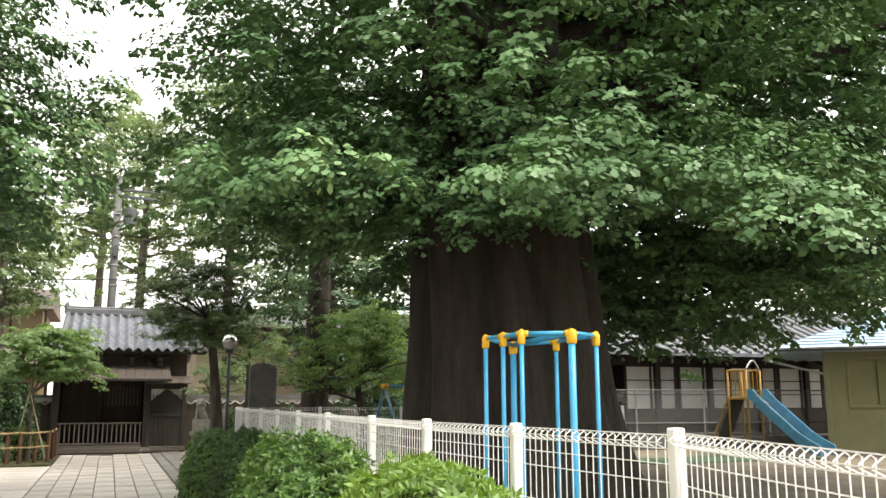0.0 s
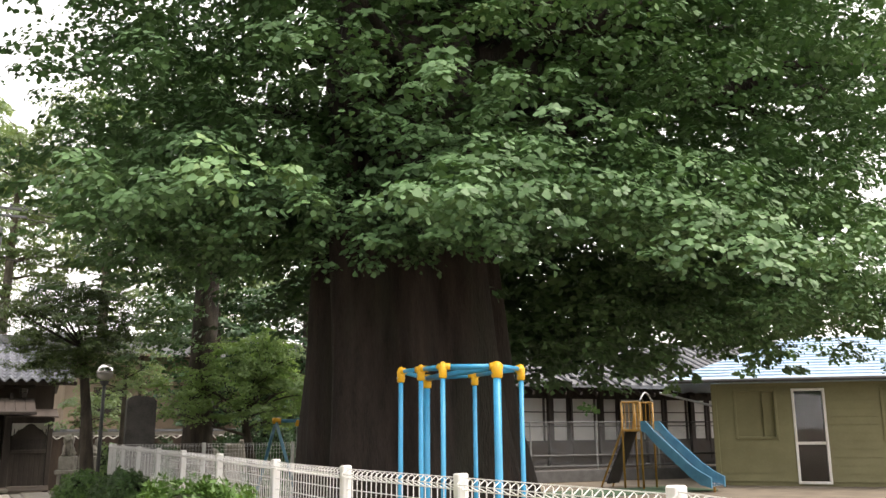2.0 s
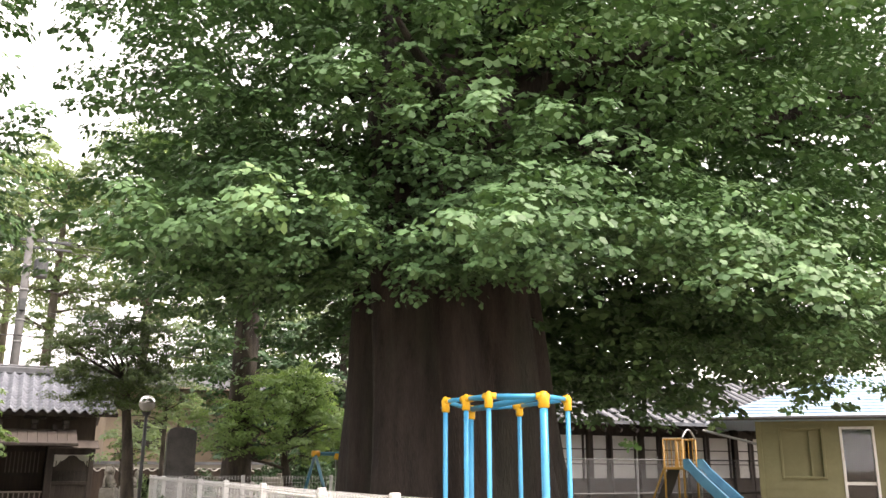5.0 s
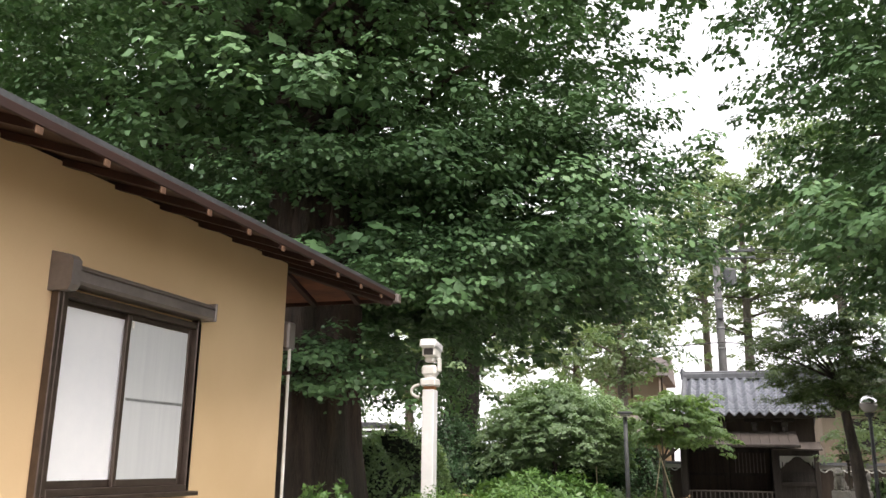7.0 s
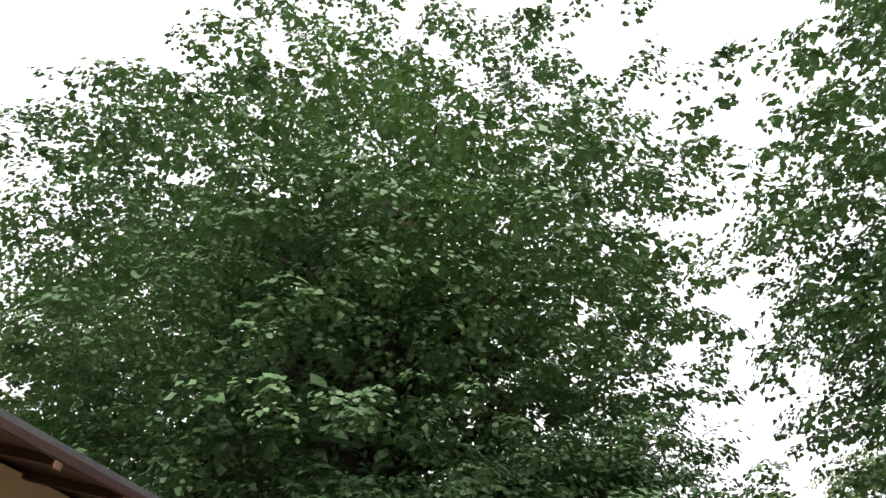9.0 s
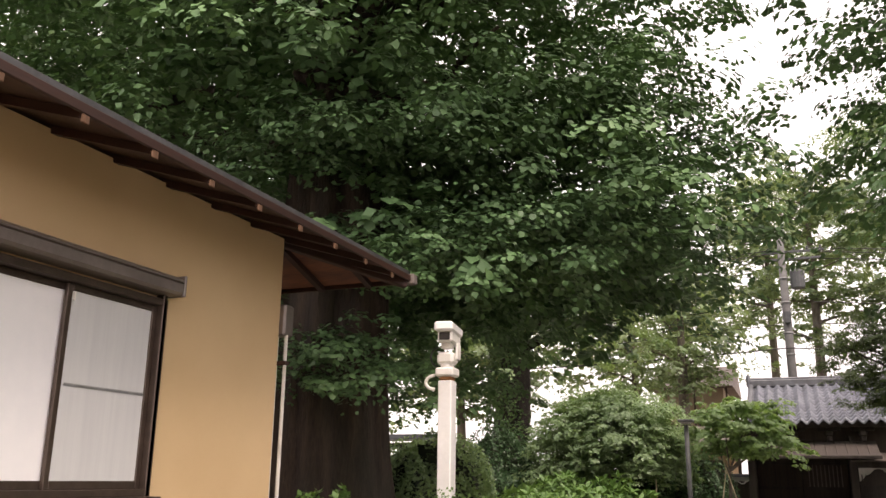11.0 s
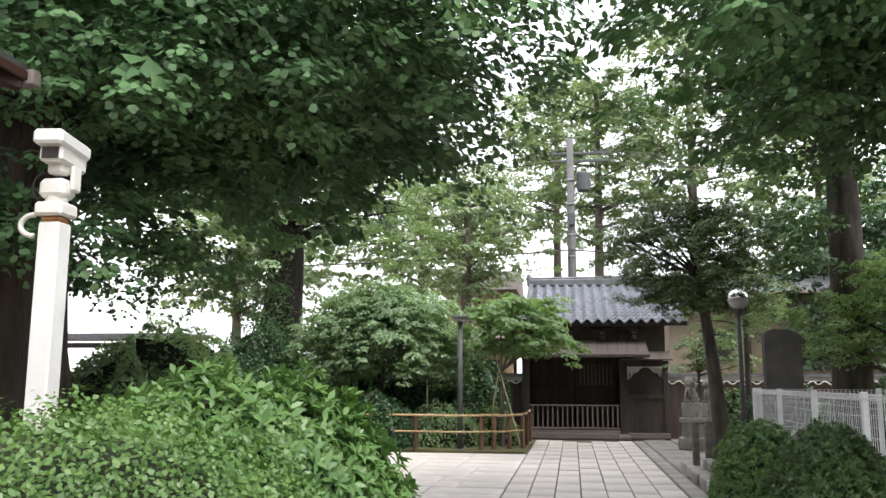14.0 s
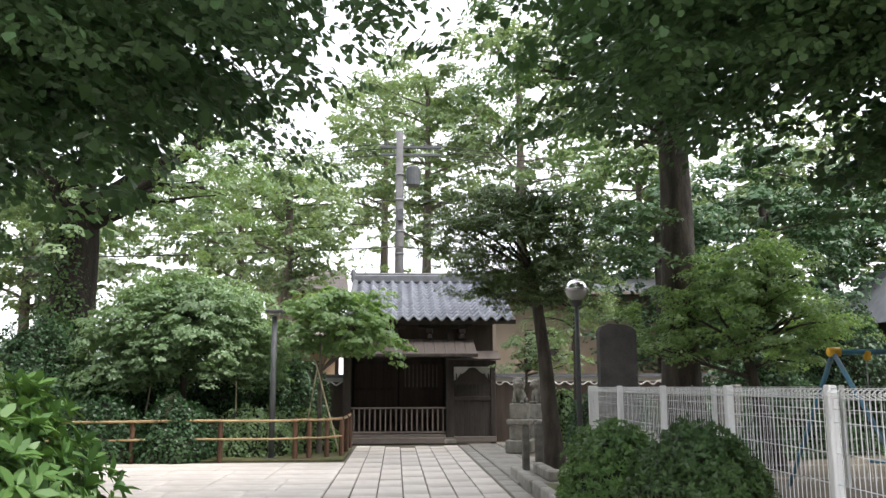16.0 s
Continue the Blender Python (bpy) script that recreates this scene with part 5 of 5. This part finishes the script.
        for k in range(4):
            part("guard_bar", Geo().tube([(-0.16 + k * 0.11, y, H), (-0.16 + k * 0.11, y, H + 0.62)], 0.012, 6), MUSTARD, ob)
    arch = [(0.25, -0.28 + 0.56 * k / 10, H + 0.62 + 0.22 * math.sin(math.pi * k / 10)) for k in range(11)]
    part("entry_arch", Geo().tube(arch, 0.02, 8), GALV, ob, smooth=True)
    prof = [(0.27, H), (0.4, H - 0.06), (0.6, H - 0.28), (1.45, 0.36), (1.7, 0.2), (1.95, 0.14)]
    for y in (-0.3, 0.3):
        side = [(x, z - 0.04) for x, z in prof] + [(x, z + 0.24 * (1 if 0 < i < 5 else 0.75)) for i, (x, z) in reversed(list(enumerate(prof)))]
        part("chute_side", Geo().prism(side, 0.05, Matrix.Translation((0, y - 0.025, 0))), SLIDE_BLUE, ob)
    bed = Geo().prism([(x, z - 0.02) for x, z in prof] + [(x, z + 0.0) for x, z in reversed(prof)], 0.56, Matrix.Translation((0, -0.28, 0)))
    part("chute_bed", bed, SLIDE_STEEL, ob)
    part("chute_leg", Geo().tube([(1.85, 0, 0), (1.85, 0, 0.14)], 0.03, 8), MUSTARD, ob)
    for y in (-0.24, 0.24):
        part("ladder_rail", Geo().tube([(-0.25, y, H + 0.35), (-0.3, y, H - 0.05), (-0.95, y, 0)], 0.022, 8), MUSTARD, ob)
    for k in range(6):
        f = (k + 0.7) / 6.4
        part("rung", Geo().box((-0.95 + 0.65 * f, 0, (H - 0.05) * f), (0.12, 0.46, 0.03), 0.008), DIM, ob)
    part("climbing_panel", Geo().box((0, 0, 0), (0.04, 0.5, 1.35), 0.01, pose(-0.5, 0.02, 0.7, 0, 26, 0)), DIM, ob, "dark climbing board against the platform")
    return ob


slide()


def shed():
    ob = thing("play_shed", "cream clapboard shed with a pale blue sheet roof", "shed", (16.28, 17.05, 0), -46)
    W, D, H = 9.0, 4.5, 2.5
    ops = [(0.45, 1.45, 1.1, 2.3), (1.8, 2.55, 0.05, 2.3), (3.75, 4.85, 1.05, 2.3)]
    core = Geo()
    xs = [0] + [v for o in ops for v in o[:2]] + [W]
    for a, b in zip(xs[::2], xs[1::2]):
        core.box(((a + b) / 2, 0.06, H / 2), (b - a, 0.1, H))
    for a, b, z0, z1 in ops:
        core.box(((a + b) / 2, 0.06, z0 / 2), (b - a, 0.1, z0)).box(((a + b) / 2, 0.06, (z1 + H) / 2), (b - a, 0.1, H - z1))
    part("wall", core, CREAM, ob)
    part("side_wall", Geo().box((0.05, D / 2 + 0.1, H / 2), (0.1, D, H)), CREAM, ob)
    part("back_wall", Geo().box((W / 2, D, H / 2), (W, 0.1, H)), CREAM, ob)
    for k in range(13):
        z = 0.1 + k * 0.19
        cuts = sorted([(a, b) for a, b, z0, z1 in ops if z0 - 0.1 < z + 0.08 and z < z1 - 0.02])
        x = 0.0
        for a, b in cuts + [(W, W)]:
            if a - x > 0.05:
                part("clapboard", Geo().prism([(0, 0), (0, 0.185), (0.008, 0.185), (0.024, 0)], a - x, pose(a, -0.0, z, 0, 0, 90) @ Matrix.Scale(-1, 4, (1, 0, 0))), CREAM, ob)
            x = b
    part("corner_trim", Geo().box((-0.0, 0.0, H / 2), (0.12, 0.12, H), 0.01), CREAM, ob)
    for i, (a, b, z0, z1) in enumerate(ops):
        fr = Geo()
        for c, s in (((a + 0.03, (z0 + z1) / 2), (0.06, z1 - z0)), ((b - 0.03, (z0 + z1) / 2), (0.06, z1 - z0)), (((a + b) / 2, z1 - 0.03), (b - a - 0.12, 0.06)), (((a + b) / 2, z0 + 0.03), (b - a - 0.12, 0.06))):
            fr.box((c[0], 0.02, c[1]), (s[0], 0.12, s[1]), 0.006)
        w = part("door" if i == 1 else "window", fr, OFFWHITE if i == 1 else CREAM, ob)
        if i == 1:
            part("door_rail", Geo().box(((a + b) / 2, 0.03, 1.0), (b - a - 0.12, 0.05, 0.07), 0.005), OFFWHITE, w)
            part("pane", Geo().box(((a + b) / 2, 0.05, (z0 + z1) / 2), (b - a - 0.12, 0.01, z1 - z0 - 0.12)), GLASS, w)
        else:
            part("mullion", Geo().box(((a + b) / 2 + 0.2, 0.03, (z0 + z1) / 2), (0.04, 0.05, z1 - z0 - 0.12)), CREAM, w)
            part("curtain", Geo().box(((a + b) / 2, 0.09, (z0 + z1) / 2), (b - a - 0.1, 0.02, z1 - z0 - 0.1)), CREAM, w)
    # one near-black sheet stands for the unlit interior behind the door glass
    part("room_shade_sheet", Geo().box((W / 2, 1.6, H / 2), (W - 0.4, 0.05, H)), DIM, ob)
    # hipped sheet roof with standing seams
    o = 0.85
    e, r = H + 0.02, 3.75
    A = [(-1.1, -o, e), (W + o, -o, e), (W + o, D + o, e), (-1.1, D + o, e), (2.0, D / 2, r), (W - 2, D / 2, r)]
    rf = Geo().add(A, [(0, 1, 5, 4), (1, 2, 5), (2, 3, 4, 5), (3, 0, 4)])
    rf.add([(x, y, z - 0.08) for x, y, z in A[:4]], [(3, 2, 1, 0)])
    rf.add([A[0], A[1], A[2], A[3]] + [(x, y, z - 0.08) for x, y, z in A[:4]], [(0, 4, 5, 1), (1, 5, 6, 2), (2, 6, 7, 3), (3, 7, 4, 0)])
    part("roof", rf, SHEET_BLUE, ob)
    for k in range(1, 15):
        f = k / 15
        x0, x1 = -1.1 + 3.1 * f + 0.02, W + o - (2 + o) * f - 0.02
        part("roof_lap", Geo().box(((x0 + x1) / 2, -o + (D / 2 + o) * f, e + (r - e) * f + 0.008), (x1 - x0, 0.03, 0.022)), SHEET_BLUE, ob)
    part("gutter", Geo().tube([(-1.1, -o - 0.03, e - 0.04), (W + o, -o - 0.03, e - 0.04)], 0.045, 8), CHARCOAL, ob)
    part("awning_pole", Geo().tube([(0, 0, 1.9), (-1.3, -0.1, 2.25)], 0.03, 8), GALV, ob)
    return ob


shed()


def temple_hall():
    ob = thing("temple_hall", "long dark timber temple hall with paper screens and tiled eaves", "hall", (0, 22.4, -0.5))
    x0, x1 = 11.2, 27.0
    part("plinth", Geo().box(((x0 + x1) / 2, 1.0, 0.2), (x1 - x0, 4, 0.4), 0.02), STONE, ob)
    part("veranda", Geo().box(((x0 + x1) / 2, -0.6, 0.72), (x1 - x0, 1.2, 0.08), 0.01), GREY_WOOD, ob)
    part("lower_wall", Geo().box(((x0 + x1) / 2, 0.06, 0.95), (x1 - x0, 0.1, 1.2)), OLD_WOOD, ob)
    part("upper_wall", Geo().box(((x0 + x1) / 2, 0.06, 3.2), (x1 - x0, 0.1, 0.8)), OLD_WOOD, ob)
    part("back_wall", Geo().box(((x0 + x1) / 2, 4.0, 2.0), (x1 - x0, 0.1, 4.0)), OLD_WOOD, ob)
    part("end_wall", Geo().box((x0, 2.0, 2.0), (0.1, 4, 4.0)), OLD_WOOD, ob)
    x = 14.0
    while x < 23:
        s = thing("sliding_screen", "white paper screen in a dark timber lattice", "screen", (x + 0.9, 22.4, -0.5), group="paper screens")
        part("paper", Geo().box((0, 0.0, 2.15), (1.7, 0.02, 1.3)), SHOJI, s)
        for k in range(3):
            part("stile", Geo().box((-0.87 + k * 0.87, -0.02, 2.15), (0.07, 0.04, 1.34), 0.004), OLD_WOOD, s)
        for z in (1.52, 1.95, 2.37, 2.79):
            part("rail", Geo().box((0, -0.018, z), (1.74, 0.03, 0.05 if z in (1.52, 2.79) else 0.03)), OLD_WOOD, s)
        part("lower_panel", Geo().box((0, 0.0, 1.2), (1.7, 0.03, 0.55)), BROWN_WOOD, s)
        x += 1.9
    for k in range(10):
        part("column", Geo().box((x0 + 0.1 + k * 1.9, -0.05, 2.0), (0.18, 0.18, 3.2), 0.015), OLD_WOOD, ob)
    for k in range(34):
        part("rafter", Geo().box((0, 0, 0), (0.08, 1.9, 0.1), 0.005, pose(x0 - 0.6 + k * 0.54, -0.95, 3.2, 23, 0, 0)), OLD_WOOD, ob)
    part("roof", Geo().add([(x0 - 1.1, -1.9, 3.0), (x1, -1.9, 3.0), (x1, 2.0, 4.7), (x0 + 0.6, 2.0, 4.7), (x0 - 1.1, 5.9, 3.0), (x1, 5.9, 3.0), (x0 - 1.1, -1.9, 3.1), (x1, -1.9, 3.1), (x1, 2.0, 4.88), (x0 + 0.6, 2.0, 4.88), (x0 - 1.1, 5.9, 3.1), (x1, 5.9, 3.1)],
                          [(0, 3, 2, 1), (6, 7, 8, 9), (0, 1, 7, 6), (4, 5, 2, 3), (10, 9, 8, 11), (0, 6, 9, 3), (3, 9, 10, 4), (4, 10, 11, 5), (0, 4, 3)]), TILE_DARK, ob)
    for k in range(40):
        part("roof_rib", Geo().tube([(x0 - 0.9 + k * 0.42, -1.92, 3.13), (x0 - 0.9 + k * 0.42 if k > 4 else x0 - 0.9 + k * 0.42, 2.0 if k > 3 else -1.9 + 1.05 * (k + 0.4), 4.9 if k > 3 else 3.13 + 0.47 * (k + 0.4))], 0.05, 6), TILE_DARK, ob)
    for k in range(4):
        part("carved_bracket", Geo().box((x0 - 0.35 + k * 0.1, -0.9 + k * 0.28, 2.8 - k * 0.12), (0.3, 0.22, 0.26), 0.06), OCHRE_ACCENT if k < 2 else OLD_WOOD, ob)
    return ob


temple_hall()


def chain_link(x0, y0, x1, y1, h0, h1):
    ob = thing("chain_link_fence", "grey chain-link fence on a low concrete kerb", "fence")
    L = math.hypot(x1 - x0, y1 - y0)
    m = Matrix.Translation((x0, y0, 0)) @ Matrix.Rotation(math.atan2(y1 - y0, x1 - x0), 4, "Z")
    part("kerb", Geo().box((L / 2, 0, h0 / 2), (L, 0.15, h0), 0.01), CONCRETE, ob, m=m)
    n = int(L / 1.8)
    for k in range(n + 1):
        part("post", Geo().tube([(L * k / n, 0, 0), (L * k / n, 0, h1)], 0.024, 8), GALV, ob, m=m)
    for z in (h0 + 0.1, h0 + 0.38, h1):
        part("rail", Geo().tube([(0, 0, z), (L, 0, z)], 0.02 if z == h1 else 0.028, 6), CONCRETE, ob, m=m)
    g = Geo()
    s, H = 0.075, h1 - h0 - 0.02
    for k in range(int((L + H) / s)):
        u = k * s
        for sg in (0, 1):
            a = (u, h0) if sg == 0 else (u - H, h0)
            b = (u - H, h0 + H) if sg == 0 else (u, h0 + H)
            pa, pb = Vector((a[0], 0, a[1])), Vector((b[0], 0, b[1]))
            lo, hi = (pa, pb) if pa.x < pb.x else (pb, pa)
            if lo.x < 0:
                lo = lo.lerp(hi, -lo.x / (hi.x - lo.x))
            if hi.x > L:
                hi = lo.lerp(hi, (L - lo.x) / (hi.x - lo.x))
            if hi.x - lo.x > 0.02:
                g.tube([lo, hi], 0.0028, 3, False)
    tagged(part("mesh", g, GALV, ob, m=m), kind="stuff")


chain_link(11.0, 20.6, 21.0, 19.4, 0.3, 1.55)
tagged(part("green_mat", Geo().box((12.6, 16.6, 0.01), (4.6, 1.6, 0.02), 0.005), GREEN_TURF), "green rubber safety matting under the slide", "matting")


# ---- beyond the wall ----
def back_house(name, label, x0, x1, y, eave, top, wall, roof):
    ob = thing(name, label, "house", (0, y, 0))
    part("wall", Geo().box(((x0 + x1) / 2, 3, eave / 2), (x1 - x0, 6, eave)), wall, ob)
    A = [(x0 - 0.5, -0.6, eave), (x1 + 0.5, -0.6, eave), (x1 + 0.5, 6.6, eave), (x0 - 0.5, 6.6, eave), (x0 - 0.5, 3, top), (x1 + 0.5, 3, top)]
    part("roof", Geo().add(A, [(0, 1, 5, 4), (2, 3, 4, 5), (3, 0, 4), (1, 2, 5), (0, 3, 2, 1)]), roof, ob)
    part("gutter", Geo().tube([(x0 - 0.5, -0.65, eave), (x1 + 0.5, -0.65, eave)], 0.06, 8), BRONZE, ob)
    n = max(2, int((x1 - x0) / 2.2))
    for k in range(n):
        x = x0 + (x1 - x0) * (k + 0.5) / n
        w = part("window", Geo().box((x, -0.02, eave * 0.62), (1.0, 0.06, 0.9), 0.01), BRONZE, ob)
        # pane coloured near black for the unlit inside
        part("pane", Geo().box((x, -0.06, eave * 0.62), (0.86, 0.02, 0.76)), DIM, w)
        part("timber_strip", Geo().box((x + 0.9, -0.03, eave / 2), (0.09, 0.05, eave)), BRONZE, ob)
    return ob


back_house("neighbour_house", "tan rendered house with a grey roof beyond the wall", 2.6, 10.5, 30.5, 3.75, 4.75, OCHRE_ACCENT, TILE_DARK)
back_house("neighbour_house", "distant pale house with a brown roof", -6.3, -3.3, 46, 5.6, 7.0, OCHRE_ACCENT, GREY_WOOD)
back_house("neighbour_house", "small cream house behind the maple", -4.2, -2.1, 27.5, 2.2, 2.9, OCHRE, GREY_WOOD)


def corridor():
    ob = thing("garden_corridor", "low roofed garden corridor with dark posts", "corridor", (-13.4, 27.0, 0))
    part("roof", Geo().prism([(-3.2, 2.36), (3.0, 2.36), (3.1, 2.44), (2.9, 2.52), (-3.2, 2.52)], 1.2, Matrix.Translation((0, -0.6, 0))), TILE_DARK, ob)
    part("beam", Geo().box((0, -0.4, 2.2), (5.8, 0.1, 0.14), 0.01), OLD_WOOD, ob)
    for k in range(4):
        part("post", Geo().box((-2.7 + k * 1.8, -0.4, 1.07), (0.12, 0.12, 2.14), 0.01), OLD_WOOD, ob)


corridor()


def utility_pole():
    ob = thing("utility_pole", "grey concrete utility pole with crossarm and transformer", "utility pole", (-0.18, 32.0, 0))
    part("pole", Geo().tube([(0, 0, 0), (0, 0, 9.1)], [0.17, 0.11], 14), CONCRETE, ob, smooth=True)
    for z in (8.35, 8.6):
        part("crossarm", Geo().box((0.35, 0, z), (1.9, 0.08, 0.08), 0.01), GREY_POST, ob)
    for k in range(5):
        part("insulator", Geo().lathe((-0.4 + k * 0.4, 0, 8.64), [(0.03, 0), (0.05, 0.03), (0.03, 0.06), (0.05, 0.09), (0.02, 0.13)], 8), GREY_POST, ob)
    part("transformer", Geo().lathe((0.42, 0, 7.35), [(0.2, 0), (0.22, 0.03), (0.22, 0.55), (0.2, 0.6), (0.08, 0.66)], 14), GREY_POST, ob)
    part("junction_box", Geo().box((0.02, -0.16, 6.4), (0.2, 0.14, 0.4), 0.02), GREY_POST, ob)
    for z in (5.2, 5.9, 6.9, 7.7):
        part("band", Geo().lathe((0, 0, z), [(0.16, 0), (0.16, 0.04)], 12), GALV, ob)


utility_pole()


def wire(a, b, sag, r=0.014):
    a, b = Vector(a), Vector(b)
    pts = [a.lerp(b, k / 14) - Vector((0, 0, sag * 4 * (k / 14) * (1 - k / 14))) for k in range(15)]
    tagged(part("overhead_wire", Geo().tube(pts, r, 5), CABLE), "thin black overhead cable", "cable", "overhead cables")


for z, dy in ((8.7, 0), (8.7, 0.5), (8.4, 0.2), (6.9, 0), (6.2, 0)):
    wire((-26, 30 + dy, z - 0.6), (-0.5, 32 + dy, z), 0.5)
    wire((0.6, 32 + dy, z), (27, 35 + dy, z - 0.3), 0.5)
wire((-24, 29, 4.9), (-0.2, 31.8, 5.4), 0.35, 0.022)
wire((-0.2, 31.8, 5.4), (24, 33, 4.8), 0.35, 0.022)
wire((-0.1, 32, 5.9), (5.5, 30, 4.2), 0.2, 0.014)

# ---- garden shrubs ----
SHRUBS = [("low_shrub", "dark spreading shrub at the end of the bamboo rail", (-3.85, 20.55), (0.55, 0.5), 0.95, DARK_LEAF), ("low_shrub", "dark spreading shrub at the end of the bamboo rail", (-5.1, 20.6), (0.7, 0.5), 0.9, DARK_LEAF),
          ("garden_hedge", "dark shaded evergreen hedge before the boundary wall", (-2.35, 23.7), (0.75, 0.4), 1.65, DARK_LEAF), ("garden_hedge", "dark shaded evergreen hedge before the boundary wall", (-3.7, 24.0), (0.95, 0.45), 1.75, DARK_LEAF),
          ("garden_hedge", "dark shaded evergreen hedge before the boundary wall", (-5.3, 24.0), (0.95, 0.45), 1.75, DARK_LEAF),
          ("low_shrub", "dark clipped shrub behind the bamboo rail", (-2.75, 21.5), (0.75, 0.6), 0.75, GARDEN_LEAF), ("low_shrub", "dark clipped shrub behind the bamboo rail", (-1.75, 22.1), (0.45, 0.45), 0.72, PLUM_LEAF),
          ("low_shrub", "spreading dark shrub under the round tree", (-3.9, 21.2), (0.75, 0.55), 0.8, DARK_LEAF), ("low_shrub", "spreading dark shrub under the round tree", (-5.2, 21.6), (0.9, 0.7), 0.85, DARK_LEAF),
          ("camellia_hedge", "very tall dark evergreen shrub behind the old ginkgo", (-7.8, 13.9), (1.7, 1.3), 3.6, DARK_LEAF),
          ("camellia_hedge", "tall loose evergreen shrub at the garden edge", (-5.7, 15.0), (1.35, 1.1), 1.65, GARDEN_LEAF), ("camellia_hedge", "tall loose evergreen shrub in the garden", (-6.9, 18.2), (1.5, 1.2), 1.9, GARDEN_LEAF),
          ("camellia_hedge", "broad evergreen shrub below the weeping tree", (-7.0, 22.6), (1.6, 1.0), 2.3, DARK_LEAF), ("camellia_hedge", "light green shrub by the camera pole", (-4.2, 12.6), (0.7, 0.6), 1.15, GARDEN_LEAF),
          ("garden_shrub", "loose shrub beside the guardian statues", (2.9, 22.6), (0.6, 0.6), 1.0, GARDEN_LEAF), ("garden_shrub", "dark shrub behind the monument", (3.6, 21.2), (0.9, 0.7), 1.0, DARK_LEAF),
          # the first is an added filler that darkens a bright gap below the trees
          ("garden_shrub", "dark filler shrub added beyond the back fence", (5.8, 20.4), (1.2, 0.8), 1.6, DARK_LEAF), ("garden_shrub", "tall dark shrub beside the temple hall", (7.9, 21.3), (1.3, 0.8), 2.5, DARK_LEAF)]
for k, (n_, lab, c, r, h, lf) in enumerate(SHRUBS):
    shrub(n_, lab, (c[0], c[1], 0), r, h, lf, 0.065, OVAL, int(3900 * r[0] * (r[1] + h)), 60 + k, 2.0, 0.7, 0.36)


def stake(a, b):
    tagged(part("bamboo_stake", Geo().tube([a, b], [0.016, 0.012], 7), STAKE), "pale bamboo stake propping the small maple", "stake", "tree stakes")


stake((-1.2, 21.1, 0.0), (-1.72, 21.55, 1.75))
stake((-1.95, 22.0, 0.0), (-1.65, 21.65, 1.6))
stake((-4.75, 21.7, 0.0), (-4.65, 21.9, 1.2))
stake((-3.1, 21.8, 0.0), (-3.15, 22.0, 1.3))

# ---- paving ----
wl_, slab_len = 0.293, 0.78
slab_meshes = [Geo().box((0, 0, -0.03), (wl_ - 0.015, slab_len * s - 0.005, 0.066), 0.005).mesh("slab", SLAB) for s in (1.0, 0.8, 1.2)]
path = thing("pavement", "granite slab path leading to the gate", "pavement", kind="structure")
rs = random.Random(5)
for c in range(7):
    y = 6.0 + rs.random() * 0.6
    while y < 24.0:
        k = rs.choice((0, 0, 1, 2))
        L = slab_len * (1.0, 0.8, 1.2)[k]
        if y + L > 24.1:
            break
        part("slab", slab_meshes[k], SLAB, path, m=pose(-1.05 + wl_ * (c + 0.5), y + L / 2, rs.uniform(-0.003, 0.003), rs.uniform(-0.3, 0.3), rs.uniform(-0.3, 0.3), rs.uniform(-0.3, 0.3)))
        y += L
# ---- kerbs, gutter and plaza ----
kb = thing("kerb", "weathered stone kerb along the planting bed", "kerb", kind="structure")
km = Geo().box((0, 0, 0.02), (0.11, 0.58, 0.2), 0.015).mesh("kerb_stone", KERB)
for k in range(24):
    part("kerb_stone", km, KERB, kb, m=pose(1.33 + (0.02 if k % 3 else 0.0), 4.0 + k * 0.595, 0.0, 0, 0, (k % 5 - 2) * 0.3))
gt = thing("gutter", "dark gutter strip of concrete covers beside the path", "gutter", kind="structure")
gm = Geo().box((0, 0, -0.02), (0.2, 0.59, 0.05), 0.008).mesh("gutter_cover", KERB)
for k in range(30):
    part("gutter_cover", gm, KERB, gt, m=pose(1.145, 6.3 + k * 0.6, -0.012))
side = thing("side_paving", "brown worn paving beside the gutter", "pavement", kind="structure")
sm_ = Geo().box((0, 0, -0.03), (0.58, 0.88, 0.06), 0.01).mesh("paving_block", KERB)
for i in range(3):
    for j in range(8):
        part("paving_block", sm_, KERB, side, m=pose(1.55 + i * 0.6, 17.5 + j * 0.9 + (i % 2) * 0.3, -0.002 + 0.003 * (j % 2)))
pz = thing("plaza", "pale worn stone paving of the forecourt", "pavement", kind="structure")
zm = [Geo().box((0, 0, -0.03), (0.892 * s - 0.008, 0.6 - 0.008, 0.062), 0.004).mesh("plaza_stone", PLAZA) for s in (1.0, 0.66)]
for j in range(20):
    x = -1.06
    y = 8.4 + j * 0.6 if j else 8.4
    while x > -6.2:
        k = rs.choice((0, 1))
        w = 0.892 * (1.0, 0.66)[k]
        part("plaza_stone", zm[k], PLAZA, pz, m=pose(x - w / 2, y, rs.uniform(-0.002, 0.002)))
        x -= w
